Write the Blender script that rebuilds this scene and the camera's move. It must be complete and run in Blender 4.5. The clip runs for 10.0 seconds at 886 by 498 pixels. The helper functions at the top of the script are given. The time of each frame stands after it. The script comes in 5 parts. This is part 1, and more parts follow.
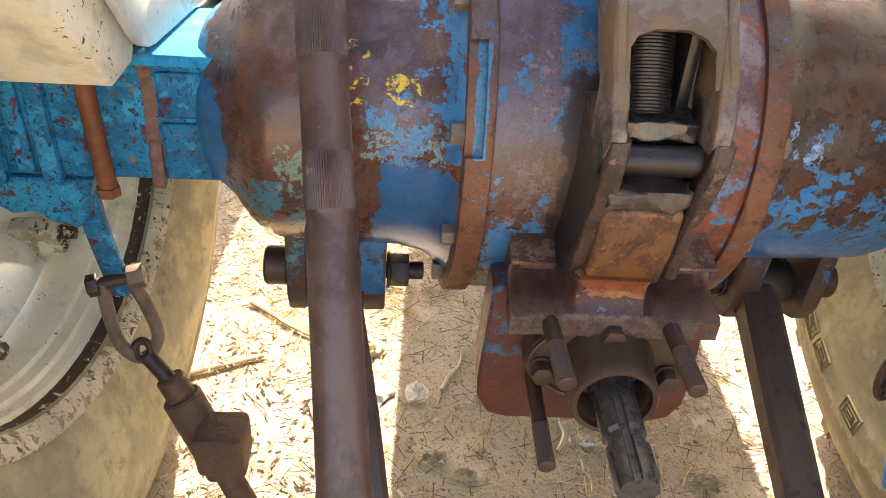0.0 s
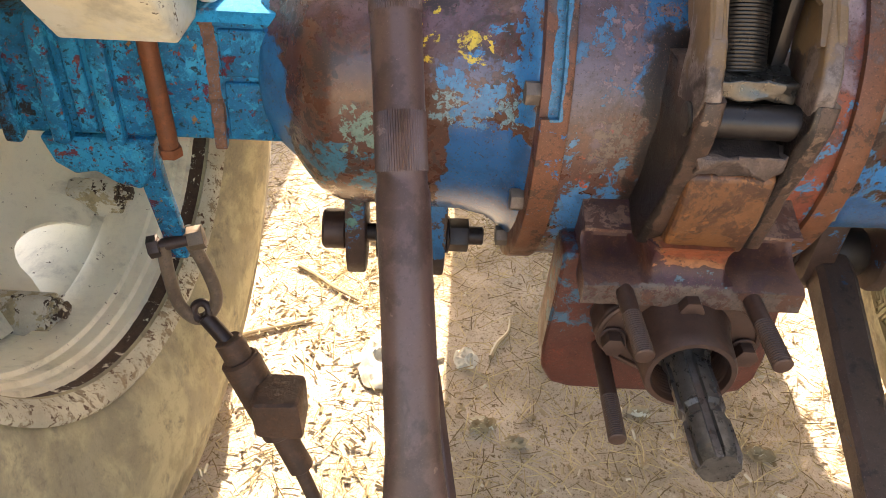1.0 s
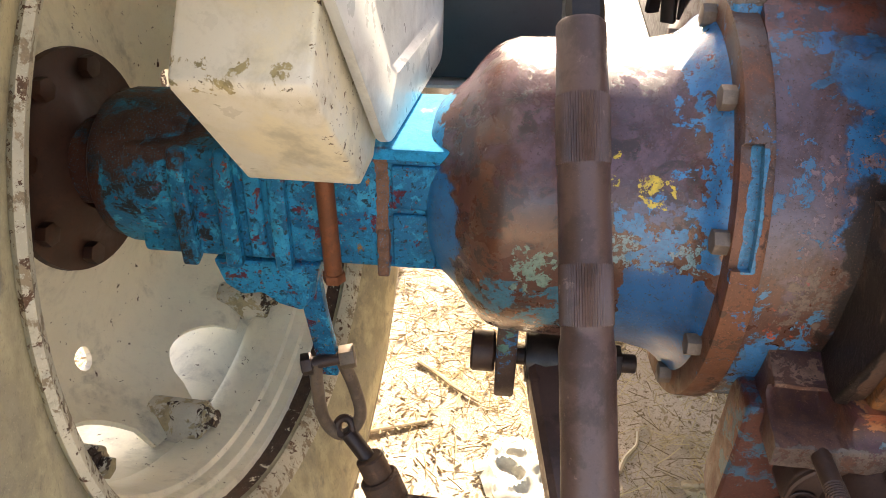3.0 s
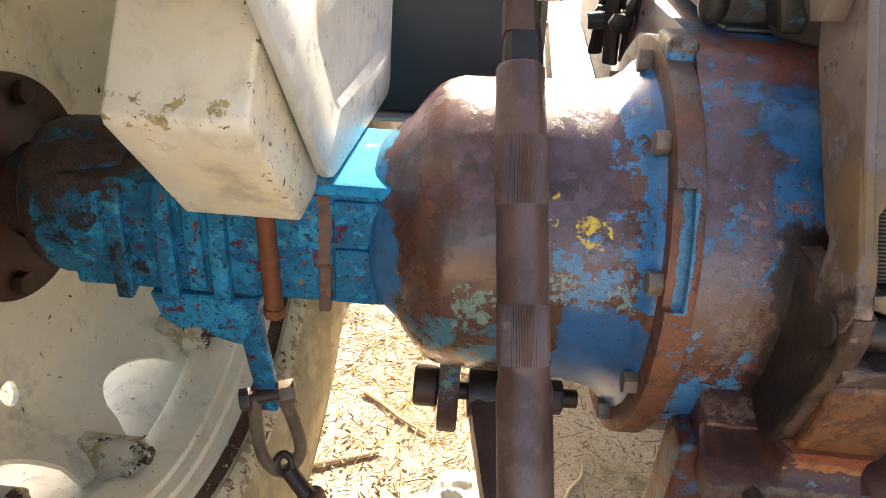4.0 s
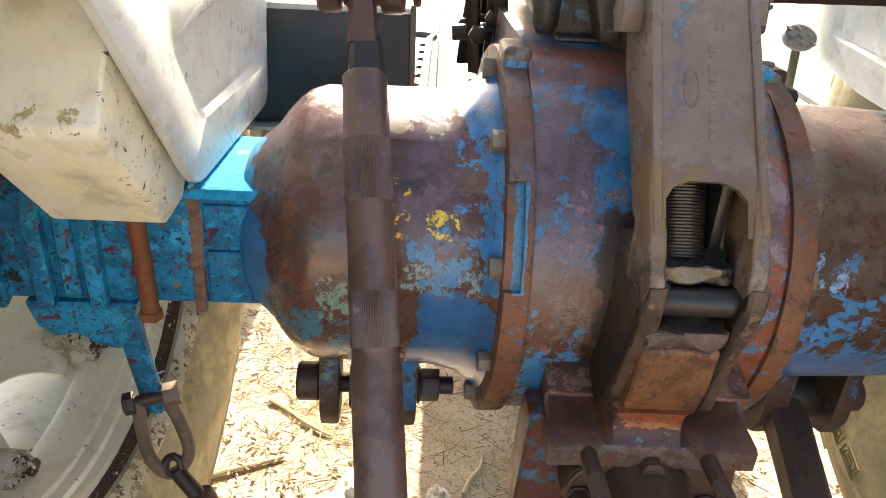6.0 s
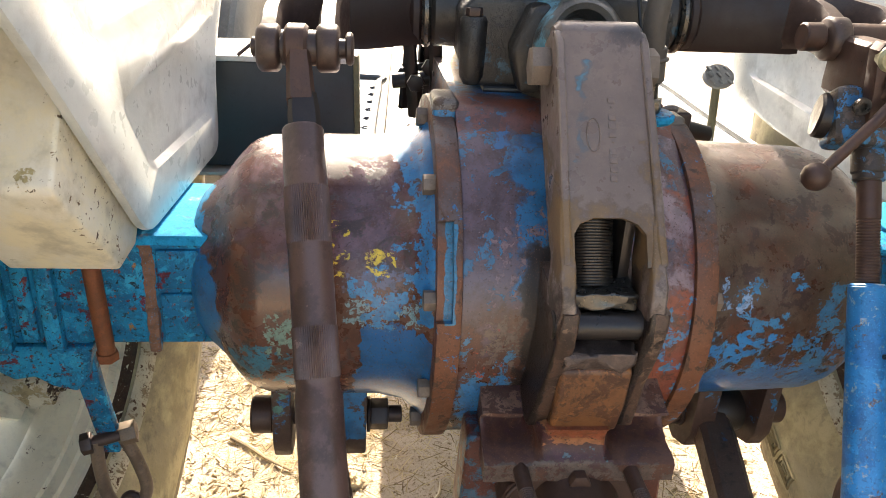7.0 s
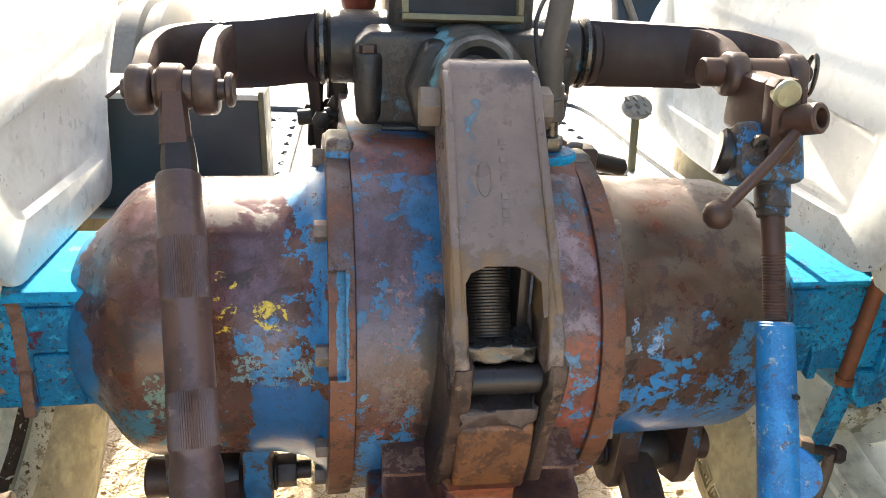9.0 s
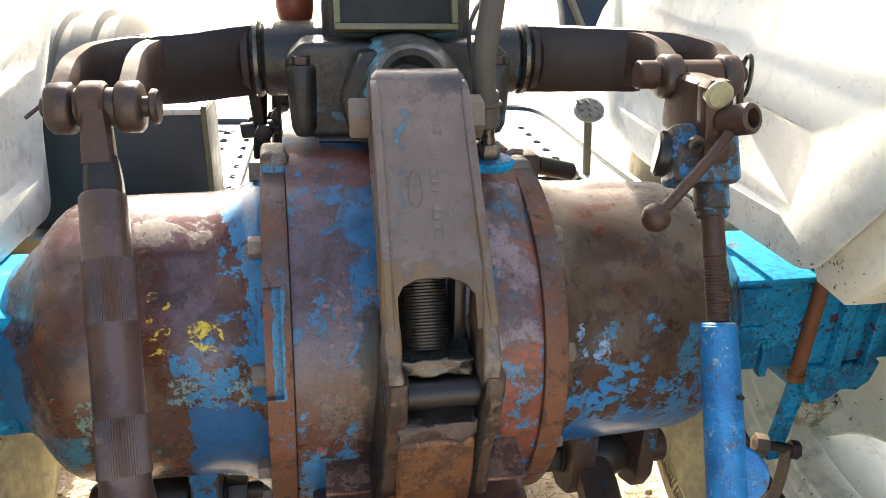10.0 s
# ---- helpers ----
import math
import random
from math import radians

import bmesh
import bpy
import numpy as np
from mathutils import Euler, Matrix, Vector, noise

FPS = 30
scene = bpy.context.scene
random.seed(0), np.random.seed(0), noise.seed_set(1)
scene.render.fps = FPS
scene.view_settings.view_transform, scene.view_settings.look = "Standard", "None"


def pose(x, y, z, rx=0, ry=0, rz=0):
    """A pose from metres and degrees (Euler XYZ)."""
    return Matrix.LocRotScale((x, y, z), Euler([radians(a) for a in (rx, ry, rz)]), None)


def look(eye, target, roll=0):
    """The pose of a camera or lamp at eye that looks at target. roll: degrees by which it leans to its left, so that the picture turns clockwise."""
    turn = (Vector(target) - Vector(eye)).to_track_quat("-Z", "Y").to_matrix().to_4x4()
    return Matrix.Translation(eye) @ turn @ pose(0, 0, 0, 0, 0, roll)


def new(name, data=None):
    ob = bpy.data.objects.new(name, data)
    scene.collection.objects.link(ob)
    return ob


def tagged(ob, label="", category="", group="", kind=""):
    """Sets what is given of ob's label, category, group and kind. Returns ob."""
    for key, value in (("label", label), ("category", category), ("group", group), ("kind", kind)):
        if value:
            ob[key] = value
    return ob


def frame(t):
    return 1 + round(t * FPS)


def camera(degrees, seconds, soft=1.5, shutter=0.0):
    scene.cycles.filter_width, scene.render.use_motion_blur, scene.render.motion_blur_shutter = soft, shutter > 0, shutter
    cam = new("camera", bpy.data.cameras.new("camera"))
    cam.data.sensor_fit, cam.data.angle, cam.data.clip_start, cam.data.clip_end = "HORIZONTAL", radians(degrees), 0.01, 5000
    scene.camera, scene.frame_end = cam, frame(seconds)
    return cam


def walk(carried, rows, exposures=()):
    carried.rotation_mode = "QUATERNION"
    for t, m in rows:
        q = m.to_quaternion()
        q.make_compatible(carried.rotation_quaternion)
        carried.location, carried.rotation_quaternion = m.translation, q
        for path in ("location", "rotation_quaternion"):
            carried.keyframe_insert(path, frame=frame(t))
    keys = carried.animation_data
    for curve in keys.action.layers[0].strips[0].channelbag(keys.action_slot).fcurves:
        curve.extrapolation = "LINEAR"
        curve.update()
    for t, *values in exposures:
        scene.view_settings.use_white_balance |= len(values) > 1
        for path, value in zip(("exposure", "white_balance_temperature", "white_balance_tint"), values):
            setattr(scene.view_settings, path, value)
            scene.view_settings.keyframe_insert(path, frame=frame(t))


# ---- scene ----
cam = camera(63.9, 10.0, soft=0.65)
PATH = [
    (0, (-0.193, 0.146, 1.107), (-0.142, 1.807, -0.007), 3.2),
    (0.5, (-0.204, 0.149, 1.097), (-0.218, 1.785, -0.054), 2.0),
    (1, (-0.228, 0.163, 1.093), (-0.268, 1.765, -0.104), 2.1),
    (1.5, (-0.27, 0.169, 1.11), (-0.429, 1.778, -0.067), 0.4),
    (2, (-0.304, 0.181, 1.117), (-0.589, 1.81, -0.007), -1.8),
    (2.5, (-0.314, 0.188, 1.132), (-0.612, 1.844, 0.051), -1.4),
    (2.7, (-0.315, 0.195, 1.137), (-0.622, 1.862, 0.076), -1.4),
    (4, (-0.303, 0.212, 1.154), (-0.478, 1.95, 0.18), 1.8),
    (4.5, (-0.282, 0.201, 1.154), (-0.381, 1.958, 0.202), 2.4),
    (5, (-0.264, 0.2, 1.157), (-0.289, 1.963, 0.212), 3.0),
    (6.3, (-0.217, 0.134, 1.178), (-0.183, 1.905, 0.249), 2.5),
    (6.5, (-0.209, 0.118, 1.192), (-0.167, 1.912, 0.309), 2.3),
    (7, (-0.197, 0.104, 1.201), (-0.08, 1.908, 0.346), 2.2),
    (7.5, (-0.179, 0.123, 1.204), (-0.013, 1.932, 0.366), 2.4),
    (8, (-0.159, 0.136, 1.202), (0.024, 1.947, 0.373), 2.4),
    (8.5, (-0.145, 0.138, 1.205), (0.071, 1.958, 0.405), 2.1),
    (9, (-0.132, 0.148, 1.209), (0.117, 1.969, 0.42), 2.4),
    (9.5, (-0.113, 0.158, 1.208), (0.167, 1.983, 0.441), 1.8),
    (10, (-0.089, 0.154, 1.212), (0.222, 1.972, 0.439), 1.2),
]
walk(cam, [(t, look(eye, target, roll)) for t, eye, target, roll in PATH],
     exposures=((0.0, 2.47, 7900, 16), (2.5, 2.33, 7800, 17), (4.0, 2.15, 7700, 16), (4.5, 2.12, 7700, 15), (5.0, 2.33, 7550, 13), (6.5, 2.1, 7500, 12), (7.0, 2.03, 7350, 12), (8.5, 2.34, 7100, 10), (10.0, 2.13, 7000, 9)))

# ---- world, sun, exposure ----
SUN_UP, SUN_AZ = 32.5, 0.0     # degrees above the horizon; degrees from straight ahead
world = bpy.data.worlds.new("sky")
scene.world = world
world.use_nodes = True
_sky = world.node_tree.nodes.new("ShaderNodeTexSky")
_sky.sky_type, _sky.sun_disc = "NISHITA", False
_sky.sun_elevation, _sky.sun_rotation = radians(SUN_UP), radians(SUN_AZ)
_sky.air_density, _sky.dust_density = 1.0, 3.0
_bg = world.node_tree.nodes["Background"]
_bg.inputs["Strength"].default_value = 0.135
world.node_tree.links.new(_sky.outputs["Color"], _bg.inputs["Color"])
sun = new("sun", bpy.data.lights.new("sun", "SUN"))
sun.data.energy, sun.data.angle, sun.data.color = 5.0, radians(0.5), (1.0, 0.93, 0.82)
_d = Vector((math.sin(radians(SUN_AZ)) * math.cos(radians(SUN_UP)), math.cos(radians(SUN_AZ)) * math.cos(radians(SUN_UP)), math.sin(radians(SUN_UP))))
sun.matrix_world = look(_d * 20, (0, 0, 0))


# ---- materials ----
def lin(hexa):
    """Linear colour from an sRGB hex string."""
    c = [int(hexa[i:i + 2], 16) / 255 for i in (0, 2, 4)]
    return tuple(v / 12.92 if v < 0.04045 else ((v + 0.055) / 1.055) ** 2.4 for v in c) + (1.0,)


class Shade:
    """A small builder of node materials on object coordinates, in metres."""

    def __init__(self, name):
        self.mat = bpy.data.materials.new(name)
        self.mat.use_nodes = True
        self.t = self.mat.node_tree
        self.bsdf = self.t.nodes["Principled BSDF"]
        self.co = self.t.nodes.new("ShaderNodeTexCoord").outputs["Object"]
        self._xyz = None

    def node(self, kind, **ins):
        n = self.t.nodes.new(kind)
        for k, v in ins.items():
            self.put(n.inputs[k], v)
        return n

    def put(self, sock, v):
        if isinstance(v, bpy.types.NodeSocket):
            self.t.links.new(v, sock)
        else:
            sock.default_value = v

    def axis(self, k):
        if self._xyz is None:
            self._xyz = self.node("ShaderNodeSeparateXYZ", Vector=self.co)
        return self._xyz.outputs["XYZ".index(k.upper())]

    def math(self, op, a, b=0.0, c=0.0):
        n = self.t.nodes.new("ShaderNodeMath")
        n.operation = op
        for i, v in enumerate((a, b, c)):
            self.put(n.inputs[i], v)
        return n.outputs[0]

    def stretch(self, scale):
        n = self.node("ShaderNodeMapping", Vector=self.co)
        n.inputs["Scale"].default_value = scale
        return n.outputs[0]

    def noise(self, scale, detail=6.0, rough=0.6, warp=0.0, vec=None, seed=0.0):
        n = self.t.nodes.new("ShaderNodeTexNoise")
        n.noise_dimensions = "4D"
        self.put(n.inputs["Vector"], vec or self.co)
        for k, v in (("W", seed), ("Scale", scale), ("Detail", detail), ("Roughness", rough), ("Distortion", warp)):
            n.inputs[k].default_value = v
        return n.outputs["Fac"]

    def voronoi(self, scale, vec=None, feature="F1"):
        n = self.t.nodes.new("ShaderNodeTexVoronoi")
        n.feature = feature
        self.put(n.inputs["Vector"], vec or self.co)
        n.inputs["Scale"].default_value = scale
        return n.outputs["Distance"]

    def ramp(self, v, lo, hi, a=0.0, b=1.0):
        n = self.t.nodes.new("ShaderNodeMapRange")
        n.interpolation_type = "SMOOTHSTEP"
        for i, x in enumerate((v, lo, hi, a, b)):
            self.put(n.inputs[i], x)
        return n.outputs[0]

    def box(self, x=None, y=None, z=None, soft=0.02):
        """1 within the ranges given, with soft borders that noise frays."""
        out = None
        fray = self.math("MULTIPLY", self.math("SUBTRACT", self.noise(28, 4, 0.6, seed=3.0), 0.5), soft * 5)
        for k, r in (("x", x), ("y", y), ("z", z)):
            if r is None:
                continue
            p = self.math("ADD", self.axis(k), fray)
            m = self.math("MULTIPLY", self.ramp(p, r[0] - soft, r[0] + soft), self.ramp(p, r[1] - soft, r[1] + soft, 1.0, 0.0))
            out = m if out is None else self.math("MULTIPLY", out, m)
        return out

    def ring(self, r0, r1, cy, cz, soft=0.002):
        """1 within the radii about a line along x."""
        y, z = self.math("SUBTRACT", self.axis("y"), cy), self.math("SUBTRACT", self.axis("z"), cz)
        r = self.math("SQRT", self.math("ADD", self.math("MULTIPLY", y, y), self.math("MULTIPLY", z, z)))
        r = self.math("ADD", r, self.math("MULTIPLY", self.math("SUBTRACT", self.noise(30, 6, 0.7, seed=3.0), 0.5), soft * 2))
        return self.math("MULTIPLY", self.ramp(r, r0 - soft, r0 + soft), self.ramp(r, r1 - soft, r1 + soft, 1.0, 0.0))

    def mix(self, a, b, fac):
        n = self.t.nodes.new("ShaderNodeMix")
        n.data_type = "RGBA"
        self.put(n.inputs[0], fac)
        self.put(n.inputs[6], a)
        self.put(n.inputs[7], b)
        return n.outputs[2]

    def mixf(self, a, b, fac):
        n = self.t.nodes.new("ShaderNodeMix")
        self.put(n.inputs[0], fac)
        self.put(n.inputs[2], a)
        self.put(n.inputs[3], b)
        return n.outputs[0]

    def done(self, color, rough, metal=0.0, height=None, bump=0.3, dist=0.002):
        self.put(self.bsdf.inputs["Base Color"], color)
        self.put(self.bsdf.inputs["Roughness"], rough)
        self.put(self.bsdf.inputs["Metallic"], metal)
        if height is not None:
            b = self.t.nodes.new("ShaderNodeBump")
            b.inputs["Strength"].default_value = bump
            b.inputs["Distance"].default_value = dist
            self.put(b.inputs["Height"], height)
            self.t.links.new(b.outputs["Normal"], self.bsdf.inputs["Normal"])
        return self.mat


def layered(name, base, layers, rough=0.5, cast=0.5, bump=0.35, dist=0.0016, tone=0.35, edge=1.6, pits=0.8, coat=0.0, gloss=0.5):
    """Old paint in layers. layers: (hex, noise scale, lo, hi, roughness, region or None); region is a function of the Shade."""
    s = Shade(name)
    c0 = lin(base)
    big, fine = s.noise(9, 5, 0.6), s.noise(300, 4, 0.7)
    chip = s.math("MULTIPLY", s.math("SUBTRACT", s.noise(150, 6, 0.7, seed=21.0), 0.5), 0.16)
    col = s.mix(c0, tuple(c * (1 - tone) for c in c0[:3]) + (1.0,), s.ramp(big, 0.35, 0.65))
    col = s.mix(col, tuple(c * 0.62 for c in c0[:3]) + (1.0,), s.ramp(s.noise(75, 8, 0.7, seed=15.0), 0.54, 0.58, 0.0, tone * 1.6))
    r = s.mixf(rough - 0.08, rough + 0.12, s.ramp(s.noise(40, 4, 0.6, seed=2.0), 0.35, 0.65))
    h = s.math("MULTIPLY", s.noise(210, 5, 0.65, seed=5.0), cast)
    for i, (hexa, scale, lo, hi, rr, region) in enumerate(layers):
        n = s.noise(scale, 12, 0.70, 0.4, seed=11.0 + 7 * i)
        crisp = hi - lo < 0.13
        if crisp:
            n = s.math("ADD", n, chip)
        if region is not None:
            n = s.math("ADD", n, s.math("MULTIPLY", s.math("SUBTRACT", region(s), 1.0), 0.55))
        m = s.ramp(n, lo, lo + (hi - lo) * (0.4 if crisp else 0.75))
        c = lin(hexa)
        c2 = s.mix(c, tuple(v * 0.66 for v in c[:3]) + (1.0,), s.ramp(s.noise(scale * 2.3, 6, 0.65, seed=40.0 + i), 0.44, 0.62))
        rim = s.math("MULTIPLY", s.math("MULTIPLY", m, s.math("SUBTRACT", 1.0, m)), edge)
        col = s.mix(s.mix(col, c2, m), tuple(v * 0.35 for v in c0[:3]) + (1.0,), rim)
        r = s.mixf(r, rr, m)
        h = s.math("ADD", h, s.math("MULTIPLY", m, 0.5))
    dark = s.ramp(fine, 0.575, 0.63, 0.0, pits)
    col = s.mix(col, tuple(v * 0.35 for v in c0[:3]) + (1.0,), dark)
    grit = s.noise(620, 3, 0.6, seed=7.0)
    col = s.mix(col, tuple(min(1.0, v * 2.0 + 0.03) for v in c0[:3]) + (1.0,), s.ramp(grit, 0.60, 0.66, 0.0, pits * 0.6))
    h = s.math("SUBTRACT", s.math("ADD", h, s.math("MULTIPLY", fine, 0.25)), s.math("MULTIPLY", dark, 0.3))
    s.bsdf.inputs["Coat Weight"].default_value = coat
    s.bsdf.inputs["Specular IOR Level"].default_value = gloss
    s.bsdf.inputs["Coat Roughness"].default_value = 0.22
    return s.done(col, r, 0.0, h, bump, dist)


def plain(name, hexa, rough=0.5, metal=0.0, grain=60, tone=0.25, bump=0.2, dist=0.001, spots=None, spot_amount=0.66, stretch=None):
    s = Shade(name)
    v = s.stretch(stretch) if stretch else None
    c = lin(hexa)
    n1, n2 = s.noise(grain / 7, 5, 0.6, vec=v), s.noise(grain, 6, 0.65, vec=v, seed=4.0)
    col = s.mix(c, tuple(k * (1 - tone) for k in c[:3]) + (1.0,), s.ramp(n1, 0.35, 0.65))
    col = s.mix(col, tuple(min(1, k * (1 + tone * 0.6)) for k in c[:3]) + (1.0,), s.ramp(n2, 0.45, 0.7))
    n3 = s.noise(grain * 4.5, 5, 0.7, vec=v, seed=6.0)
    col = s.mix(col, tuple(k * 0.5 for k in c[:3]) + (1.0,), s.ramp(n3, 0.55, 0.63, 0.0, min(0.8, tone * 1.8)))
    r = s.mixf(rough - 0.08, min(1.0, rough + 0.12), s.ramp(n2, 0.3, 0.7))
    if spots:
        m = s.ramp(s.noise(grain * 1.4, 6, 0.7, seed=9.0), spot_amount, spot_amount + 0.03)
        col, r = s.mix(col, lin(spots), m), s.mixf(r, 0.85, m)
    return s.done(col, r, metal, n2, bump, dist)


# ---- mesh helpers ----
def root(name, at, label, category, group="", kind=""):
    ob = new(name)
    ob.location = at
    ob.empty_display_size = 0.05
    return tagged(ob, label, category, group, kind)


def mesh_of(name, bm, mat, angle=35, smooth=True):
    bmesh.ops.recalc_face_normals(bm, faces=bm.faces)
    me = bpy.data.meshes.new(name)
    bm.to_mesh(me)
    bm.free()
    if smooth:
        me.polygons.foreach_set("use_smooth", [True] * len(me.polygons))
        me.set_sharp_from_angle(angle=radians(angle))
    me.materials.append(mat)
    return me


def offset_of(ob):
    m = Matrix.Identity(4)
    while ob is not None:
        m = ob.matrix_basis @ m if ob.parent is None else ob.matrix_parent_inverse @ ob.matrix_basis @ m
        ob = ob.parent
    return m


def part(name, bm, mat, parent, label="", angle=35, smooth=True):
    """One mesh object, in world coordinates, under a thing or a part."""
    ob = new(name, mesh_of(name, bm, mat, angle, smooth))
    ob.parent = parent
    ob.matrix_parent_inverse = offset_of(parent).inverted()
    if label:
        tagged(ob, label)
    return ob


def thing(name, bm, mat, label, category, group="", kind="", angle=35, smooth=True):
    return tagged(new(name, mesh_of(name, bm, mat, angle, smooth)), label, category, group, kind)


def sharp_edges(bm, angle=30):
    return [e for e in bm.edges if len(e.link_faces) == 2 and e.calc_face_angle(0) > radians(angle)]


def bevel(bm, r, seg=2, angle=30):
    if r > 0:
        bmesh.ops.bevel(bm, geom=sharp_edges(bm, angle), offset=r, segments=seg, affect="EDGES", profile=0.6, clamp_overlap=True)
    return bm


def box(lo, hi, r=0.0, seg=2, m=None):
    bm = bmesh.new()
    bmesh.ops.create_cube(bm, size=1)
    for v in bm.verts:
        v.co = Vector([lo[k] + (v.co[k] + 0.5) * (hi[k] - lo[k]) for k in range(3)])
    bevel(bm, r, seg)
    if m is not None:
        bm.transform(m)
    return bm


def prism(outline, a, b, axis="x", r=0.0, seg=2, angle=30):
    """An outline of points pulled along an axis from a to b. Axis x: (y, z); y: (x, z); z: (x, y)."""
    bm = bmesh.new()
    place = {"x": lambda p, k: (k, p[0], p[1]), "y": lambda p, k: (p[0], k, p[1]), "z": lambda p, k: (p[0], p[1], k)}[axis]
    lo = [bm.verts.new(place(p, a)) for p in outline]
    hi = [bm.verts.new(place(p, b)) for p in outline]
    n = len(outline)
    bm.faces.new(lo)
    bm.faces.new(hi[::-1])
    for i in range(n):
        bm.faces.new((lo[i], lo[(i + 1) % n], hi[(i + 1) % n], hi[i]))
    bmesh.ops.recalc_face_normals(bm, faces=bm.faces)
    return bevel(bm, r, seg, angle)


def lathe(profile, centre, axis="x", n=64, start=0.0, sweep=360.0, close=False):
    """Turn (along, radius) points about a line through centre. close: joins the last point to the first."""
    bm = bmesh.new()
    full = sweep >= 360
    steps = n if full else n + 1
    rings = []
    for i in range(steps):
        a = radians(start + sweep * i / n)
        c, s = math.cos(a), math.sin(a)
        ring = []
        for u, r in profile:
            p = {"x": (u, r * c, r * s), "y": (r * c, u, r * s), "z": (r * c, r * s, u)}[axis]
            ring.append(bm.verts.new(Vector(p) + Vector(centre)))
        rings.append(ring)
    m = len(profile)
    for i in range(n):
        A_, B_ = rings[i], rings[(i + 1) % steps]
        for j in range(m if close else m - 1):
            bm.faces.new((A_[j], A_[(j + 1) % m], B_[(j + 1) % m], B_[j]))
    bmesh.ops.remove_doubles(bm, verts=bm.verts, dist=1e-5)
    return bm


def rod(p, q, r, n=20, r2=None, cap=0.12):
    """A capped round bar from p to q with softened ends."""
    p, q = Vector(p), Vector(q)
    L_ = (q - p).length
    r2 = r if r2 is None else r2
    e = min(cap * r, L_ * 0.3)
    bm = lathe([(0, 0), (0, r - e), (e, r), (L_ - e, r2), (L_, r2 - e), (L_, 0)], (0, 0, 0), "z", n)
    bm.transform(Matrix.Translation(p) @ (q - p).to_track_quat("Z", "Y").to_matrix().to_4x4())
    return bm


def sweep(points, radius, n=12, closed=False, squash=1.0):
    """A round section drawn along points; radius a number or one for each point."""
    bm = bmesh.new()
    P = [Vector(p) for p in points]
    k = len(P)
    rings, up = [], None
    for i in range(k):
        a = P[(i - 1) % k] if (closed or i) else P[0]
        b = P[(i + 1) % k] if (closed or i < k - 1) else P[-1]
        d = (b - a).normalized()
        if up is None:
            up = d.orthogonal().normalized()
        up = (up - d * up.dot(d)).normalized()
        side = d.cross(up)
        r = radius[i] if isinstance(radius, (list, tuple)) else radius
        rings.append([bm.verts.new(P[i] + (up * math.cos(t) + side * math.sin(t) * squash) * r) for t in [2 * math.pi * j / n for j in range(n)]])
    for i in range(k if closed else k - 1):
        A_, B_ = rings[i], rings[(i + 1) % k]
        for j in range(n):
            bm.faces.new((A_[j], A_[(j + 1) % n], B_[(j + 1) % n], B_[j]))
    if not closed:
        bm.faces.new(rings[0][::-1])
        bm.faces.new(rings[-1])
    return bm


def curve(points, n=8):
    """Smooth points through the given ones."""
    P = [Vector(p) for p in points]
    out = []
    for i in range(len(P) - 1):
        p0, p1, p2, p3 = P[max(i - 1, 0)], P[i], P[i + 1], P[min(i + 2, len(P) - 1)]
        for j in range(n):
            t = j / n
            out.append(0.5 * ((2 * p1) + (p2 - p0) * t + (2 * p0 - 5 * p1 + 4 * p2 - p3) * t * t + (3 * p1 - p0 - 3 * p2 + p3) * t ** 3))
    return out + [P[-1]]


def join(*bms):
    out = bmesh.new()
    for b in bms:
        me = bpy.data.meshes.new("tmp")
        b.to_mesh(me)
        b.free()
        out.from_mesh(me)
        bpy.data.meshes.remove(me)
    return out


def hexbolt(at, way, width, tall, washer=0.0, stub=0.0, turn=0.0):
    """A hexagon head standing on at along way; washer and thread stub beyond it if wanted."""
    r = width / math.sqrt(3)
    prof = [(r * math.cos(math.pi / 3 * i), r * math.sin(math.pi / 3 * i)) for i in range(6)]
    bm = prism(prof, washer * 0.15, tall + washer * 0.15, "z", width * 0.05, 2)
    if washer:
        bm = join(bm, rod((0, 0, -0.0005), (0, 0, washer * 0.15), washer, 20))
    if stub:
        bm = join(bm, rod((0, 0, tall), (0, 0, tall + stub), width * 0.3, 14))
    bm.transform(Matrix.Translation(at) @ Vector(way).to_track_quat("Z", "Y").to_matrix().to_4x4() @ pose(0, 0, 0, 0, 0, turn))
    return bm


def mirror(bm):
    bm.transform(Matrix.Scale(-1, 4, (1, 0, 0)))
    bmesh.ops.reverse_faces(bm, faces=bm.faces)
    return bm


def side(bm, s):
    """Built for the left; mirrored for the right (s = 1)."""
    return mirror(bm) if s > 0 else bm


def roughen(bm, amount, scale, seed=0.0):
    for v in bm.verts:
        v.co += noise.noise_vector(v.co * scale + Vector((seed, seed, seed))) * amount
    return bm


def cut(bm, tool):
    """bm with tool's volume taken out."""
    a, b = new("cut_a", bpy.data.meshes.new("cut_a")), new("cut_b", bpy.data.meshes.new("cut_b"))
    for o, g in ((a, bm), (b, tool)):
        bmesh.ops.recalc_face_normals(g, faces=g.faces)
        g.to_mesh(o.data)
        g.free()
    mod = a.modifiers.new("cut", "BOOLEAN")
    mod.operation, mod.object, mod.solver = "DIFFERENCE", b, "EXACT"
    me = bpy.data.meshes.new_from_object(a.evaluated_get(bpy.context.evaluated_depsgraph_get()))
    out = bmesh.new()
    out.from_mesh(me)
    for o in (a, b):
        data = o.data
        bpy.data.objects.remove(o)
        bpy.data.meshes.remove(data)
    bpy.data.meshes.remove(me)
    return out


